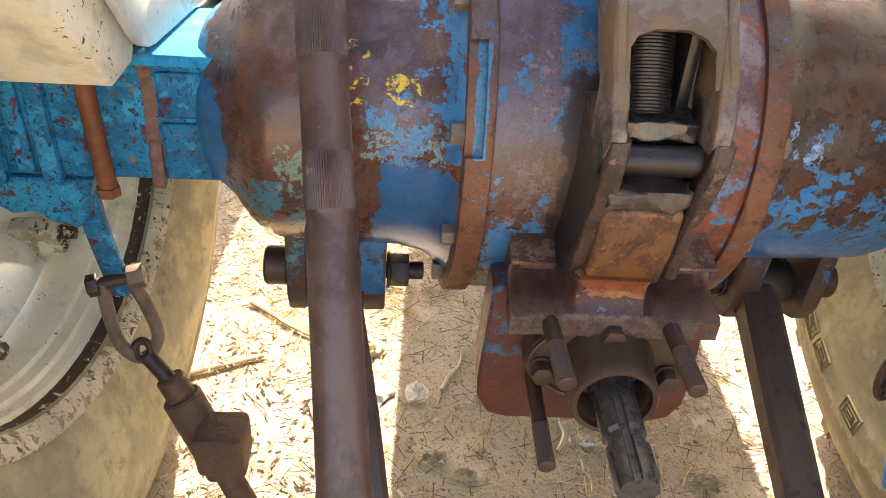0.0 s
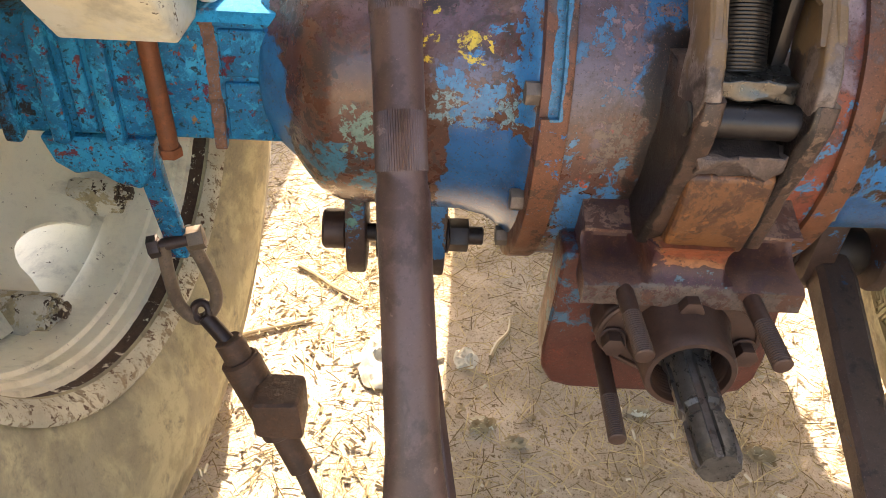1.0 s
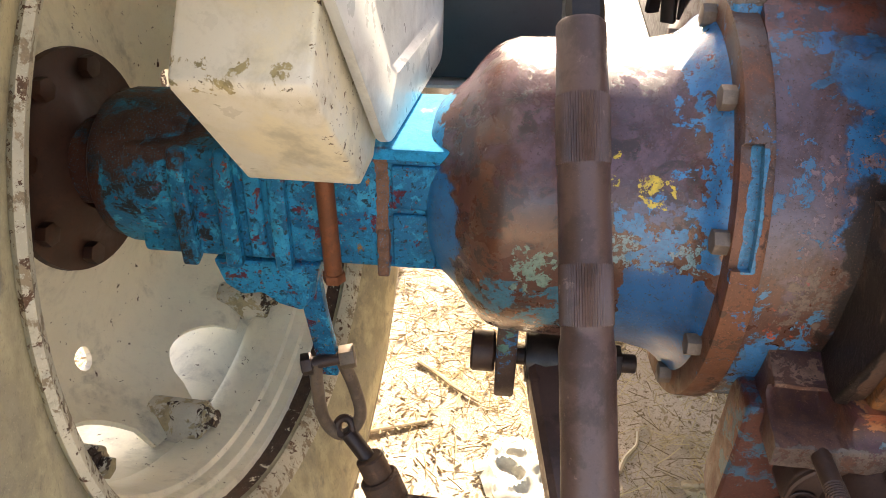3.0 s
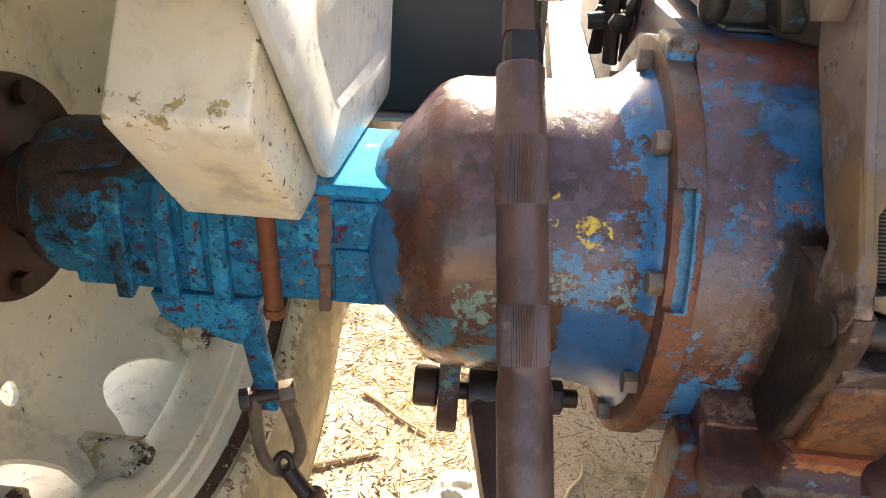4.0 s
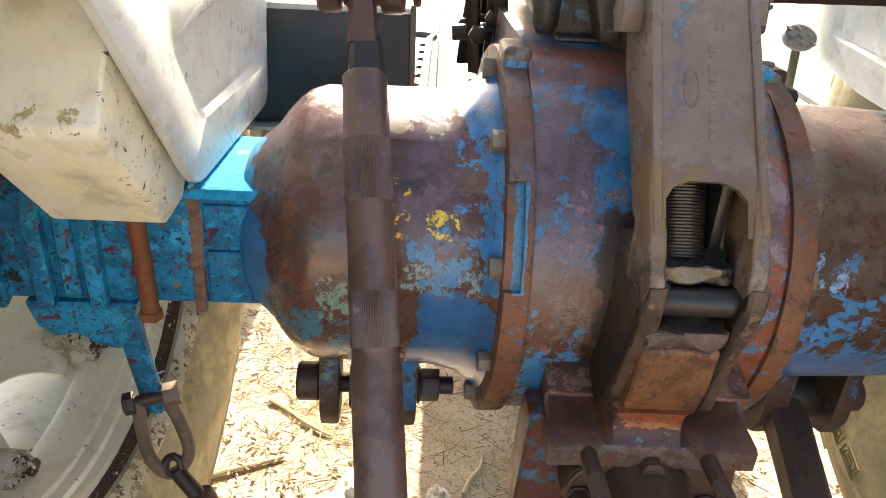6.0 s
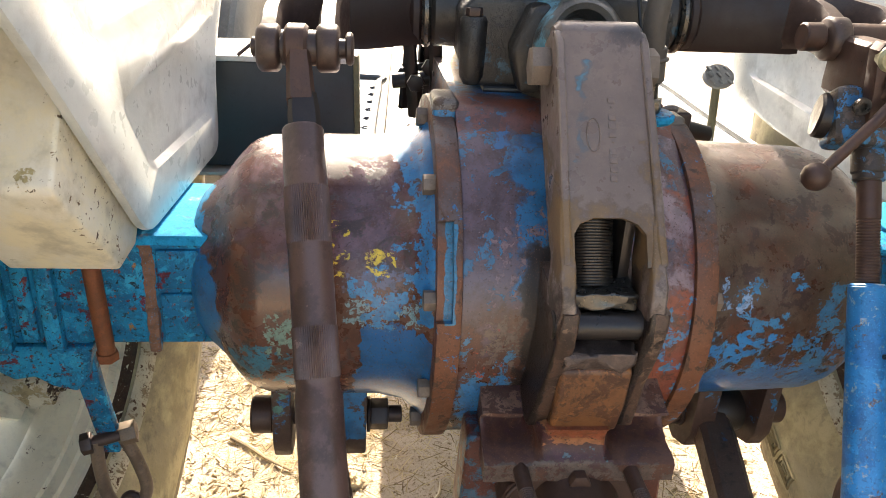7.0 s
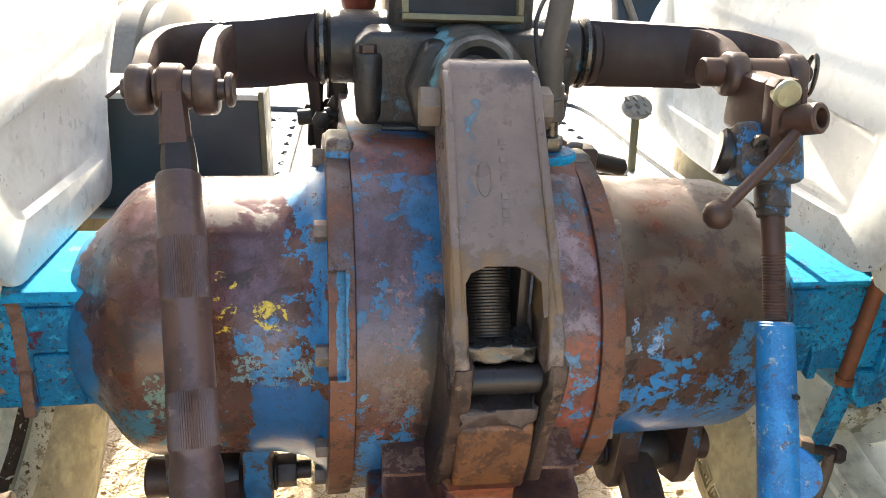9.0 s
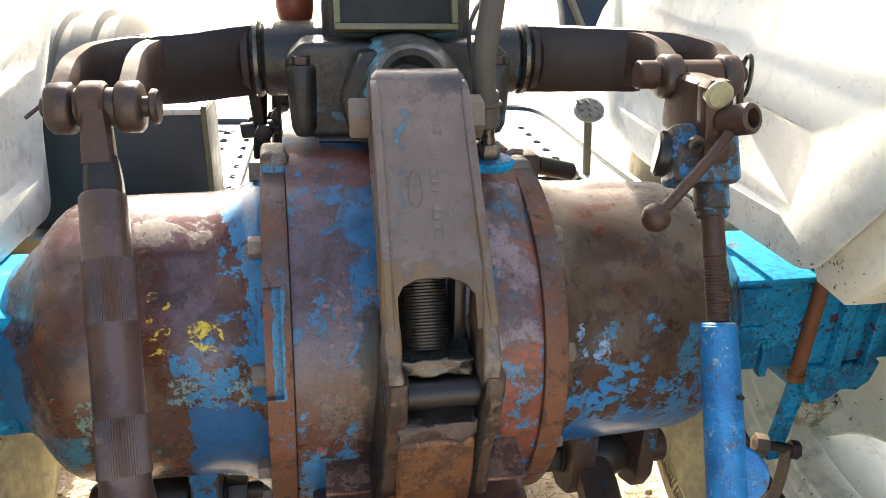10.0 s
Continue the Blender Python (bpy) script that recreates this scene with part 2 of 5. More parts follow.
def loft(sections, r=0.0, seg=2):
    """Boxes in layers: each section is z, x from, x to, y from, y to."""
    bm = bmesh.new()
    rings = [[bm.verts.new(p) for p in ((x0, y0, z), (x1, y0, z), (x1, y1, z), (x0, y1, z))] for z, x0, x1, y0, y1 in sections]
    for A_, B_ in zip(rings, rings[1:]):
        for j in range(4):
            bm.faces.new((A_[j], A_[(j + 1) % 4], B_[(j + 1) % 4], B_[j]))
    bm.faces.new(rings[0][::-1])
    bm.faces.new(rings[-1])
    bmesh.ops.recalc_face_normals(bm, faces=bm.faces)
    if r:
        long = [e for e in bm.edges if abs((e.verts[0].co - e.verts[1].co).z) > 1e-4 or e.is_boundary]
        bmesh.ops.bevel(bm, geom=long, offset=r, segments=seg, affect="EDGES", profile=0.6, clamp_overlap=True)
    return bm


def threads(p, q, r, pitch, depth):
    """A bar with cut rings like a screw thread."""
    p, q = Vector(p), Vector(q)
    L_ = (q - p).length
    prof = [(0, 0), (0, r - depth)]
    k = int(L_ / pitch)
    for i in range(k):
        prof += [(L_ * (i + 0.25) / k, r), (L_ * (i + 0.5) / k, r), (L_ * (i + 0.85) / k, r - depth)]
    prof += [(L_, r - depth * 2), (L_, 0)]
    bm = lathe(prof, (0, 0, 0), "z", 18)
    bm.transform(Matrix.Translation(p) @ (q - p).to_track_quat("Z", "Y").to_matrix().to_4x4())
    return bm


def slab_sweep(points, w, h, r=0.003):
    """A bar of rectangular section along points; w and h are full widths across and upright, one each or one for every point."""
    bm = bmesh.new()
    P = [Vector(p) for p in points]
    k = len(P)
    rings = []
    for i in range(k):
        d = (P[min(i + 1, k - 1)] - P[max(i - 1, 0)]).normalized()
        across = d.cross(Vector((0, 0, 1))).normalized()
        up = across.cross(d)
        ww = (w[i] if isinstance(w, (list, tuple)) else w) / 2
        hh = (h[i] if isinstance(h, (list, tuple)) else h) / 2
        c = 0.3
        sec = [(-ww, -hh * (1 - c)), (-ww * (1 - c), -hh), (ww * (1 - c), -hh), (ww, -hh * (1 - c)), (ww, hh * (1 - c)), (ww * (1 - c), hh), (-ww * (1 - c), hh), (-ww, hh * (1 - c))]
        rings.append([bm.verts.new(P[i] + across * a + up * b) for a, b in sec])
    n = len(rings[0])
    for i in range(k - 1):
        for j in range(n):
            bm.faces.new((rings[i][j], rings[i][(j + 1) % n], rings[i + 1][(j + 1) % n], rings[i + 1][j]))
    bm.faces.new(rings[0][::-1])
    bm.faces.new(rings[-1])
    return bm


AY, AZ = 0.95, 0.777            # the axle's line before it is set: y and z
# the housing stands a little askew: its own frame, set back, turned and tilted
AXLE_SET = Matrix.Translation((0, 0.9945, 0.7566)) @ Matrix.Rotation(radians(3.44), 4, "Z") @ Matrix.Rotation(radians(1.63), 4, "Y") @ Matrix.Translation((0, -AY, -AZ))


def set_on_axle(ob):
    """Move a finished thing from the plain frame into the axle's."""
    ob.matrix_basis = AXLE_SET @ ob.matrix_basis
    return ob


def theta(deg, r):
    """A point of the axle's round, by the angle up from the rear."""
    return AY - r * math.cos(radians(deg)), AZ + r * math.sin(radians(deg))


# ---- the materials of the place ----
M_trumpet = layered("worn blue paint on trumpet housing", "5e3626", [
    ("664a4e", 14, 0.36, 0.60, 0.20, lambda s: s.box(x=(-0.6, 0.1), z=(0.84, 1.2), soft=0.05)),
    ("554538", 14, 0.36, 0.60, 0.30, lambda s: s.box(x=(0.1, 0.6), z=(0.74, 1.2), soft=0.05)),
    ("3c2620", 30, 0.54, 0.60, 0.55, None),
    ("5a5468", 30, 0.46, 0.56, 0.40, lambda s: s.box(x=(-0.285, -0.19), z=(0.815, 0.86), soft=0.02)),
    ("00588c", 14, 0.36, 0.42, 0.34, lambda s: s.box(x=(-0.262, -0.1), z=(0.4, 0.787), soft=0.012)),
    ("6f9096", 130, 0.48, 0.55, 0.50, lambda s: s.box(x=(-0.285, -0.175), z=(0.775, 0.822), soft=0.014)),
    ("2079a8", 48, 0.49, 0.53, 0.38, lambda s: s.box(x=(-0.275, -0.19), z=(0.77, 0.865), soft=0.02)),
    ("1f78a8", 28, 0.50, 0.535, 0.36, lambda s: s.box(x=(-0.226, -0.15), z=(0.80, 1.0), soft=0.02)),
    ("0f70a6", 26, 0.43, 0.47, 0.34, lambda s: s.box(x=(-0.200, -0.15), z=(0.78, 1.0), soft=0.014)),
    ("256a80", 40, 0.50, 0.54, 0.45, lambda s: s.box(x=(-0.42, -0.28), z=(0.66, 0.76), soft=0.02)),
    ("6f8c80", 80, 0.50, 0.54, 0.50, lambda s: s.box(x=(-0.37, -0.315), z=(0.735, 0.80), soft=0.01)),
    ("0e6496", 14, 0.30, 0.46, 0.34, lambda s: s.box(x=(-0.50, -0.421), z=(0.4, 0.845), soft=0.012)),
    ("158ab4", 30, 0.38, 0.50, 0.75, lambda s: s.box(x=(-0.50, -0.438), z=(0.845, 1.0), soft=0.008)),
    ("2c78a4", 30, 0.545, 0.575, 0.36, lambda s: s.box(x=(0.15, 0.45), z=(0.60, 0.87), soft=0.03)),
    ("1f7ab4", 24, 0.50, 0.53, 0.36, lambda s: s.box(x=(0.15, 0.44), z=(0.58, 0.785), soft=0.02)),
    ("0366a2", 22, 0.405, 0.435, 0.36, lambda s: s.box(x=(0.15, 0.44), z=(0.50, 0.715), soft=0.02)),
    ("7f9fc0", 60, 0.525, 0.56, 0.45, lambda s: s.box(x=(0.16, 0.235), z=(0.795, 0.85), soft=0.015)),
    ("d8b528", 60, 0.515, 0.530, 0.45, lambda s: s.box(x=(-0.251, -0.214), z=(0.838, 0.876), soft=0.003)),
    ("d8b528", 70, 0.575, 0.59, 0.45, lambda s: s.box(x=(-0.292, -0.264), z=(0.837, 0.897), soft=0.003)),
    ("7c6c58", 40, 0.46, 0.60, 0.55, lambda s: s.box(x=(-0.5, -0.30), z=(0.4, 0.640), soft=0.012)),
], rough=0.27, cast=0.6, bump=0.26, dist=0.0013, coat=0.5)

M_neck = layered("teal paint over red primer on axle neck", "0c8ab6", [
    ("0a668e", 11, 0.48, 0.60, 0.40, None),
    ("1c94ba", 34, 0.55, 0.62, 0.38, None),
    ("203c48", 130, 0.565, 0.60, 0.55, None),
    ("622c38", 36, 0.59, 0.63, 0.60, None),
    ("7a3f38", 110, 0.60, 0.63, 0.60, None),
    ("9a6a3c", 60, 0.60, 0.63, 0.60, lambda s: s.box(x=(-0.62, -0.50), soft=0.02)),
    ("7a5a48", 30, 0.34, 0.46, 0.55, lambda s: s.box(x=(-0.515, -0.499), soft=0.003)),
    ("4a2f26", 16, 0.30, 0.46, 0.45, lambda s: s.box(x=(-1.0, -0.826), soft=0.008)),
    ("2c2a2c", 18, 0.53, 0.62, 0.50, lambda s: s.box(x=(-1.0, -0.70), soft=0.03)),
    ("44322e", 20, 0.38, 0.52, 0.50, lambda s: s.box(x=(-1.0, -0.715), z=(0.805, 1.0), soft=0.02)),
    ("0c90be", 34, 0.34, 0.50, 0.88, lambda s: s.box(x=(-0.66, 0.66), z=(0.8405, 1.0), soft=0.0008)),
], rough=0.52, cast=0.6, bump=0.4, pits=0.5, coat=0.0, gloss=0.2)

M_centre = layered("blue over red primer on centre housing", "5a3424", [
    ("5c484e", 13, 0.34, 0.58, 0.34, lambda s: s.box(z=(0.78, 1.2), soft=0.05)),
    ("2a6080", 26, 0.53, 0.58, 0.38, lambda s: s.box(z=(0.80, 1.2), soft=0.04)),
    ("17618e", 12, 0.30, 0.54, 0.33, lambda s: s.box(x=(-0.092, -0.03), y=(0.5, 0.90), z=(0.83, 0.992), soft=0.02)),
    ("1a5c8a", 20, 0.42, 0.56, 0.33, lambda s: s.box(x=(-0.105, 0.0), y=(0.5, 0.885), z=(0.976, 0.994), soft=0.005)),
    ("7c6062", 110, 0.53, 0.58, 0.50, lambda s: s.box(x=(-0.14, -0.03), z=(0.80, 0.94), soft=0.03)),
    ("6a574a", 90, 0.48, 0.56, 0.50, lambda s: s.box(x=(-0.13, -0.05), z=(0.745, 0.83), soft=0.02)),
    ("8a4640", 75, 0.60, 0.63, 0.50, lambda s: s.box(x=(-0.14, 0.14), z=(0.70, 0.93), soft=0.04)),
    ("3a7090", 40, 0.52, 0.56, 0.42, lambda s: s.box(z=(0.45, 0.80), soft=0.04)),
    ("a84826", 40, 0.50, 0.60, 0.50, lambda s: s.box(x=(-0.145, -0.085), z=(0.735, 0.79), soft=0.015)),
    ("2a6a96", 34, 0.46, 0.52, 0.38, lambda s: s.box(x=(-0.145, -0.07), z=(0.665, 0.745), soft=0.012)),
    ("8a4630", 22, 0.40, 0.54, 0.45, lambda s: s.box(x=(0.06, 0.16), z=(0.62, 0.96), soft=0.02)),
    ("86727a", 20, 0.42, 0.60, 0.36, lambda s: s.box(x=(0.05, 0.16), z=(0.84, 1.2), soft=0.02)),
    ("3f78a0", 44, 0.53, 0.56, 0.42, lambda s: s.box(x=(0.06, 0.16), z=(0.6, 0.86), soft=0.02)),
    ("1c5886", 16, 0.34, 0.44, 0.36, lambda s: s.box(x=(-0.12, 0.0), y=(0.93, 1.2), z=(0.98, 1.1), soft=0.01)),
    ("6a3a2c", 40, 0.44, 0.54, 0.36, lambda s: s.box(y=(0.86, 0.93), z=(0.97, 1.1), soft=0.01)),
    # oil-dark patch behind the rocker, its colour deepened for the recess's shade
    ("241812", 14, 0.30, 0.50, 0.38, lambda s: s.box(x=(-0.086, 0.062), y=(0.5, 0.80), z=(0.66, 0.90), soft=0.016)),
], rough=0.34, cast=0.7, bump=0.32, dist=0.0014, coat=0.4)

M_flange = layered("rust-brown flange", "74462c", [
    ("5a4c48", 12, 0.40, 0.60, 0.45, lambda s: s.box(z=(0.86, 1.1), soft=0.04)),
    ("2c6c9c", 34, 0.60, 0.64, 0.42, None),
    ("4b3325", 30, 0.55, 0.65, 0.60, None),
    ("2f7394", 60, 0.30, 0.45, 0.42, lambda s: s.box(x=(-0.165, -0.1522), z=(0.815, 0.915), soft=0.002)),
], rough=0.5, cast=0.5)

M_boss = layered("worn blue and grey boss", "6a625e", [
    ("1f78aa", 26, 0.36, 0.48, 0.40, lambda s: s.box(x=(-0.2, -0.139), z=(0.9, 1.008), soft=0.003)),
    ("4b3a30", 40, 0.55, 0.62, 0.50, None),
], rough=0.4, cast=0.5)
M_ptocase = layered("orange primer and blue on shaft case", "56291c", [
    ("35596c", 30, 0.52, 0.60, 0.45, lambda s: s.box(z=(0.54, 0.8), soft=0.03)),
    ("7c3420", 22, 0.50, 0.68, 0.42, None),
    ("7d6a55", 24, 0.56, 0.66, 0.60, lambda s: s.box(x=(-0.2, -0.11), soft=0.01)),
], rough=0.45, cast=0.5)
M_ear = layered("grimy brown cast ear", "4a342b", [
    ("1f6a98", 30, 0.57, 0.60, 0.42, lambda s: s.box(z=(0.53, 0.70), soft=0.02)),
    ("1a6490", 20, 0.42, 0.46, 0.40, lambda s: s.box(x=(-0.28, -0.24), z=(0.53, 0.70), soft=0.01)),
    ("4a7a70", 40, 0.54, 0.60, 0.50, lambda s: s.box(x=(-0.40, -0.34), z=(0.57, 0.66), soft=0.01)),
], rough=0.45, cast=0.5)
M_ledge = layered("grimy purple-blue ledge", "5c3828", [
    ("48282c", 14, 0.46, 0.62, 0.50, None),
    ("7a5a48", 50, 0.48, 0.56, 0.50, lambda s: s.box(y=(0.5, 0.79), z=(0.696, 0.76), soft=0.004)),
    ("96603c", 40, 0.46, 0.56, 0.50, lambda s: s.box(x=(-0.045, 0.030), z=(0.676, 0.76), soft=0.006)),
    ("8a4a30", 30, 0.44, 0.54, 0.48, lambda s: s.box(x=(-0.042, 0.028), z=(0.683, 0.76), soft=0.006)),
    ("4f666e", 40, 0.54, 0.62, 0.42, lambda s: s.box(x=(-0.052, 0.036), z=(0.662, 0.680), soft=0.005)),
    ("5a4a40", 60, 0.48, 0.56, 0.50, lambda s: s.box(y=(0.5, 0.70), z=(0.6, 0.668), soft=0.004)),
], rough=0.52, cast=0.5)
M_web = layered("rusty brown cast web", "724a2c", [
    ("4e3020", 18, 0.52, 0.64, 0.50, None),
    ("80532e", 34, 0.56, 0.66, 0.50, None),
], rough=0.45, cast=0.5, pits=0.4)
M_oily = plain("oily dark iron", "2b2420", 0.35, 0.2, 70, 0.4, 0.4)
M_grime = plain("dusty brown iron", "4a342a", 0.5, 0.2, 90, 0.3, 0.35, spots="2a211c")
M_earcast = layered("brown cast iron ear", "4f3a2e", [
    ("38281f", 30, 0.50, 0.58, 0.45, None),
    ("6e5846", 40, 0.56, 0.62, 0.50, None),
    # near-black flanks: oily grime, plus the receding wall's shade painted in
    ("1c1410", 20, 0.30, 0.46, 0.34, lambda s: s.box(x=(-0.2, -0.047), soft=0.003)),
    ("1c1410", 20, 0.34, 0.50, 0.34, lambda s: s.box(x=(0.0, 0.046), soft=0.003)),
], rough=0.45, cast=0.6)
M_flangebolt = plain("dusty brown bolt head", "74665a", 0.5, 0.15, 120, 0.3, 0.3)
M_link = layered("brown link paint with blue traces", "5a463c", [
    ("2c4f74", 16, 0.62, 0.70, 0.45, None),
    ("3e302b", 24, 0.54, 0.64, 0.50, None),
], rough=0.42, cast=0.3)
M_bolt = plain("brown steel bolt", "3f302b", 0.45, 0.3, 120, 0.3, 0.3)
M_rustdark = plain("dark rusty iron", "5c4232", 0.62, 0.0, 70, 0.4, 0.6, dist=0.003)
M_brightbolt = plain("dusty grey bolt", "6a5c4e", 0.5, 0.4, 120, 0.3, 0.3)
M_rocker = layered("grey-brown dusty cast rocker", "7a6a61", [
    ("70593e", 8, 0.36, 0.56, 0.55, lambda s: s.box(z=(0.85, 0.99), soft=0.06)),
    ("4c7080", 14, 0.40, 0.60, 0.45, lambda s: s.box(x=(-0.034, -0.012), z=(0.985, 1.075), soft=0.012)),
    ("3a2c22", 22, 0.46, 0.62, 0.45, lambda s: s.box(z=(0.80, 0.90), soft=0.012)),
    ("4d4644", 12, 0.45, 0.60, 0.40, lambda s: s.box(z=(1.07, 1.2), soft=0.02)),
], rough=0.34, cast=0.35, bump=0.25, pits=0.22)
M_rodpaint = layered("purple-brown painted steel", "5c4640", [
    ("4a3630", 14, 0.48, 0.66, 0.42, None),
    ("7a6258", 50, 0.62, 0.68, 0.45, None),
], rough=0.36, cast=0.25, bump=0.2, tone=0.15, pits=0.3)
M_bluerod = layered("scratched bright blue tube", "1c86c8", [
    ("8fa3b3", 90, 0.57, 0.60, 0.45, None),
    ("6b4f42", 40, 0.60, 0.62, 0.55, None),
    ("1072b4", 16, 0.5, 0.62, 0.40, None),
], rough=0.38, cast=0.3)
M_gear = layered("grimy blue gear box", "3f3732", [
    ("2a6f9c", 26, 0.49, 0.53, 0.40, None),
    ("574a42", 40, 0.55, 0.62, 0.50, None),
], rough=0.42, cast=0.4)
M_pale = plain("pale greasy steel", "9a9678", 0.4, 0.3, 90, 0.25, 0.2)
M_steel = plain("worn grey steel", "5a5650", 0.3, 0.8, 120, 0.3, 0.25)
M_darksteel = plain("dark shaft steel", "5e5852", 0.30, 0.6, 110, 0.35, 0.3)
M_plunger = plain("dark oily plunger", "37322d", 0.32, 0.5, 90, 0.45, 0.4)
M_lift = layered("blue-grey oily lift cover", "2c2926", [
    ("2b5468", 12, 0.55, 0.62, 0.40, None),
    ("1e1b19", 20, 0.50, 0.62, 0.40, None),
    ("45413c", 34, 0.60, 0.68, 0.50, None),
], rough=0.42, cast=0.5)
M_nose = layered("dusty grey spring housing", "5c5852", [
    ("5f8f9c", 20, 0.40, 0.56, 0.45, lambda s: s.box(x=(-0.08, -0.02), z=(1.05, 1.2), soft=0.012)),
    ("2e2a27", 24, 0.52, 0.66, 0.45, None),
], rough=0.36, cast=0.4)
M_arm = plain("dark red-brown lift arm", "20110e", 0.55, 0.0, 60, 0.35, 0.35, spots="6a5a4c", spot_amount=0.68)
M_worn = plain("worn pale-brown iron", "6e5e50", 0.5, 0.15, 90, 0.35, 0.4)
M_fork = plain("worn pale-edged forged iron", "4a3a33", 0.42, 0.15, 80, 0.35, 0.4, spots="7a6a5a", spot_amount=0.64)
# creamier paint of tail and skin, lightened to carry the ground's bounce light
M_fender = layered("cream white fender paint", "e0dac8", [
    ("e0d6b8", 7, 0.45, 0.65, 0.45, None),
    ("bfb89c", 60, 0.66, 0.74, 0.55, None),
    ("3a2a20", 130, 0.72, 0.735, 0.70, None),
    ("a8986c", 60, 0.54, 0.62, 0.60, lambda s: s.box(x=(-0.7, -0.515), y=(0.69, 0.73), z=(0.957, 0.990), soft=0.005)),
    ("4a3a22", 130, 0.59, 0.62, 0.70, lambda s: s.box(x=(-0.7, -0.515), y=(0.69, 0.73), z=(0.962, 0.976), soft=0.004)),
    ("6a5232", 90, 0.60, 0.62, 0.70, lambda s: s.box(y=(0.69, 0.83), x=(-0.520, -0.499), soft=0.003)),
    ("4a3420", 120, 0.61, 0.63, 0.70, lambda s: s.box(y=(0.69, 0.83), x=(-0.510, -0.501), soft=0.002)),
    ("3c2a1e", 90, 0.60, 0.63, 0.75, lambda s: s.box(x=(0.40, 0.70), y=(0.78, 1.02), z=(0.80, 0.905), soft=0.01)),
], rough=0.34, cast=0.12, bump=0.18, tone=0.06, edge=0.2, pits=0.06)
# whiter panel paint, its colour lowered to offset the strong light it gets
M_panel = layered("white fender panel paint", "bec2be", [
    ("c8cac4", 7, 0.45, 0.65, 0.40, None),
    ("b9b8ab", 60, 0.66, 0.74, 0.50, None),
    ("3a2a20", 130, 0.72, 0.735, 0.70, None),
    ("6f6a60", 90, 0.66, 0.68, 0.60, None),
    ("3c2a1e", 90, 0.60, 0.63, 0.75, lambda s: s.box(x=(0.40, 0.70), y=(0.78, 1.02), z=(0.80, 0.905), soft=0.01)),
], rough=0.32, cast=0.12, bump=0.18, tone=0.06, edge=0.2, pits=0.06)
M_rim = layered("cream wheel paint with rust chips", "eae3cc", [
    ("ddd5be", 9, 0.48, 0.66, 0.50, None),
    ("4a3020", 60, 0.63, 0.65, 0.75, None),
    ("39281f", 170, 0.70, 0.72, 0.75, None),
    ("4a3426", 40, 0.40, 0.46, 0.75, lambda s: s.ring(0.4072, 0.4165, AY, AZ, 0.0012)),
], rough=0.36, cast=0.15, bump=0.2, tone=0.08, edge=0.2, pits=0.08)
M_lug = layered("chipped cream lug", "d8d2c0", [
    ("3a2418", 50, 0.575, 0.60, 0.75, None),
    ("3e2a1c", 60, 0.48, 0.54, 0.75, lambda s: s.box(x=(-0.784, -0.75), soft=0.003)),
    ("a89a78", 30, 0.50, 0.60, 0.55, None),
], rough=0.4, cast=0.2, edge=0.2, pits=0.2)
M_fronttyre = plain("grey tyre rubber", "6a675f", 0.7, 0.0, 60, 0.25, 0.3)
M_rimedge = layered("rusty chipped rim edge", "c9c2aa", [
    ("5a3f2a", 90, 0.565, 0.59, 0.75, None),
    ("8a7a60", 50, 0.54, 0.62, 0.60, None),
], rough=0.5, cast=0.4, edge=0.2, pits=0.3)
M_tyre = layered("dusty tan-grey tyre rubber", "9a927a", [
    ("b4aa88", 6, 0.42, 0.62, 0.85, None),
    ("8a8470", 18, 0.52, 0.70, 0.80, None),
    # outer sidewall darkened in the colour, for the shade where it curves away
    ("7c725a", 9, 0.36, 0.56, 0.80, lambda s: s.ring(0.615, 0.85, AY, AZ, 0.03)),
], rough=0.78, cast=0.5, tone=0.2, edge=0.2, pits=0.3)
M_mark = plain("grimy raised rubber", "7c7052", 0.8, 0.0, 60, 0.3, 0.3)
M_hub = plain("dark rusty hub", "43291f", 0.5, 0.2, 60, 0.35, 0.35)
M_box = plain("dark slate painted box", "2a333a", 0.45, 0.0, 30, 0.2, 0.15)
M_plate = plain("bare bright sheet metal", "b9bcbd", 0.35, 0.3, 60, 0.15, 0.15)
M_black = plain("black oily iron", "110f0e", 0.4, 0.1, 80, 0.4, 0.4)
M_nut = plain("dark brown greasy nut", "33241f", 0.45, 0.1, 90, 0.35, 0.35)
M_pad = plain("worn chequered steel", "86837c", 0.45, 0.3, 90, 0.25, 0.3)
M_bracket = plain("dark blue bracket paint", "1d3a4e", 0.45, 0.0, 50, 0.3, 0.2)
M_rubber = plain("grey rubber hose", "4a443e", 0.6, 0.0, 80, 0.25, 0.3)
M_redcan = plain("red-brown enamel", "7a3a2c", 0.35, 0.0, 40, 0.2, 0.1)
M_khaki = plain("khaki frame", "6a664c", 0.5, 0.0, 60, 0.25, 0.2)
M_glass = plain("dark dusty lens", "0c0c0c", 0.6, 0.0, 30, 0.2, 0.05)
M_rust = plain("orange rusty bolt", "7a4628", 0.6, 0.1, 90, 0.35, 0.35)
M_broken = plain("broken grey casting", "62524a", 0.45, 0.35, 110, 0.45, 0.8, dist=0.003)


# ---- ground ----
def ground_height(x, y):
    p = Vector((x, y, 0))
    return 0.012 * noise.noise(p * 1.7) + 0.006 * noise.noise(p * 6) + 0.003 * noise.noise(p * 19)


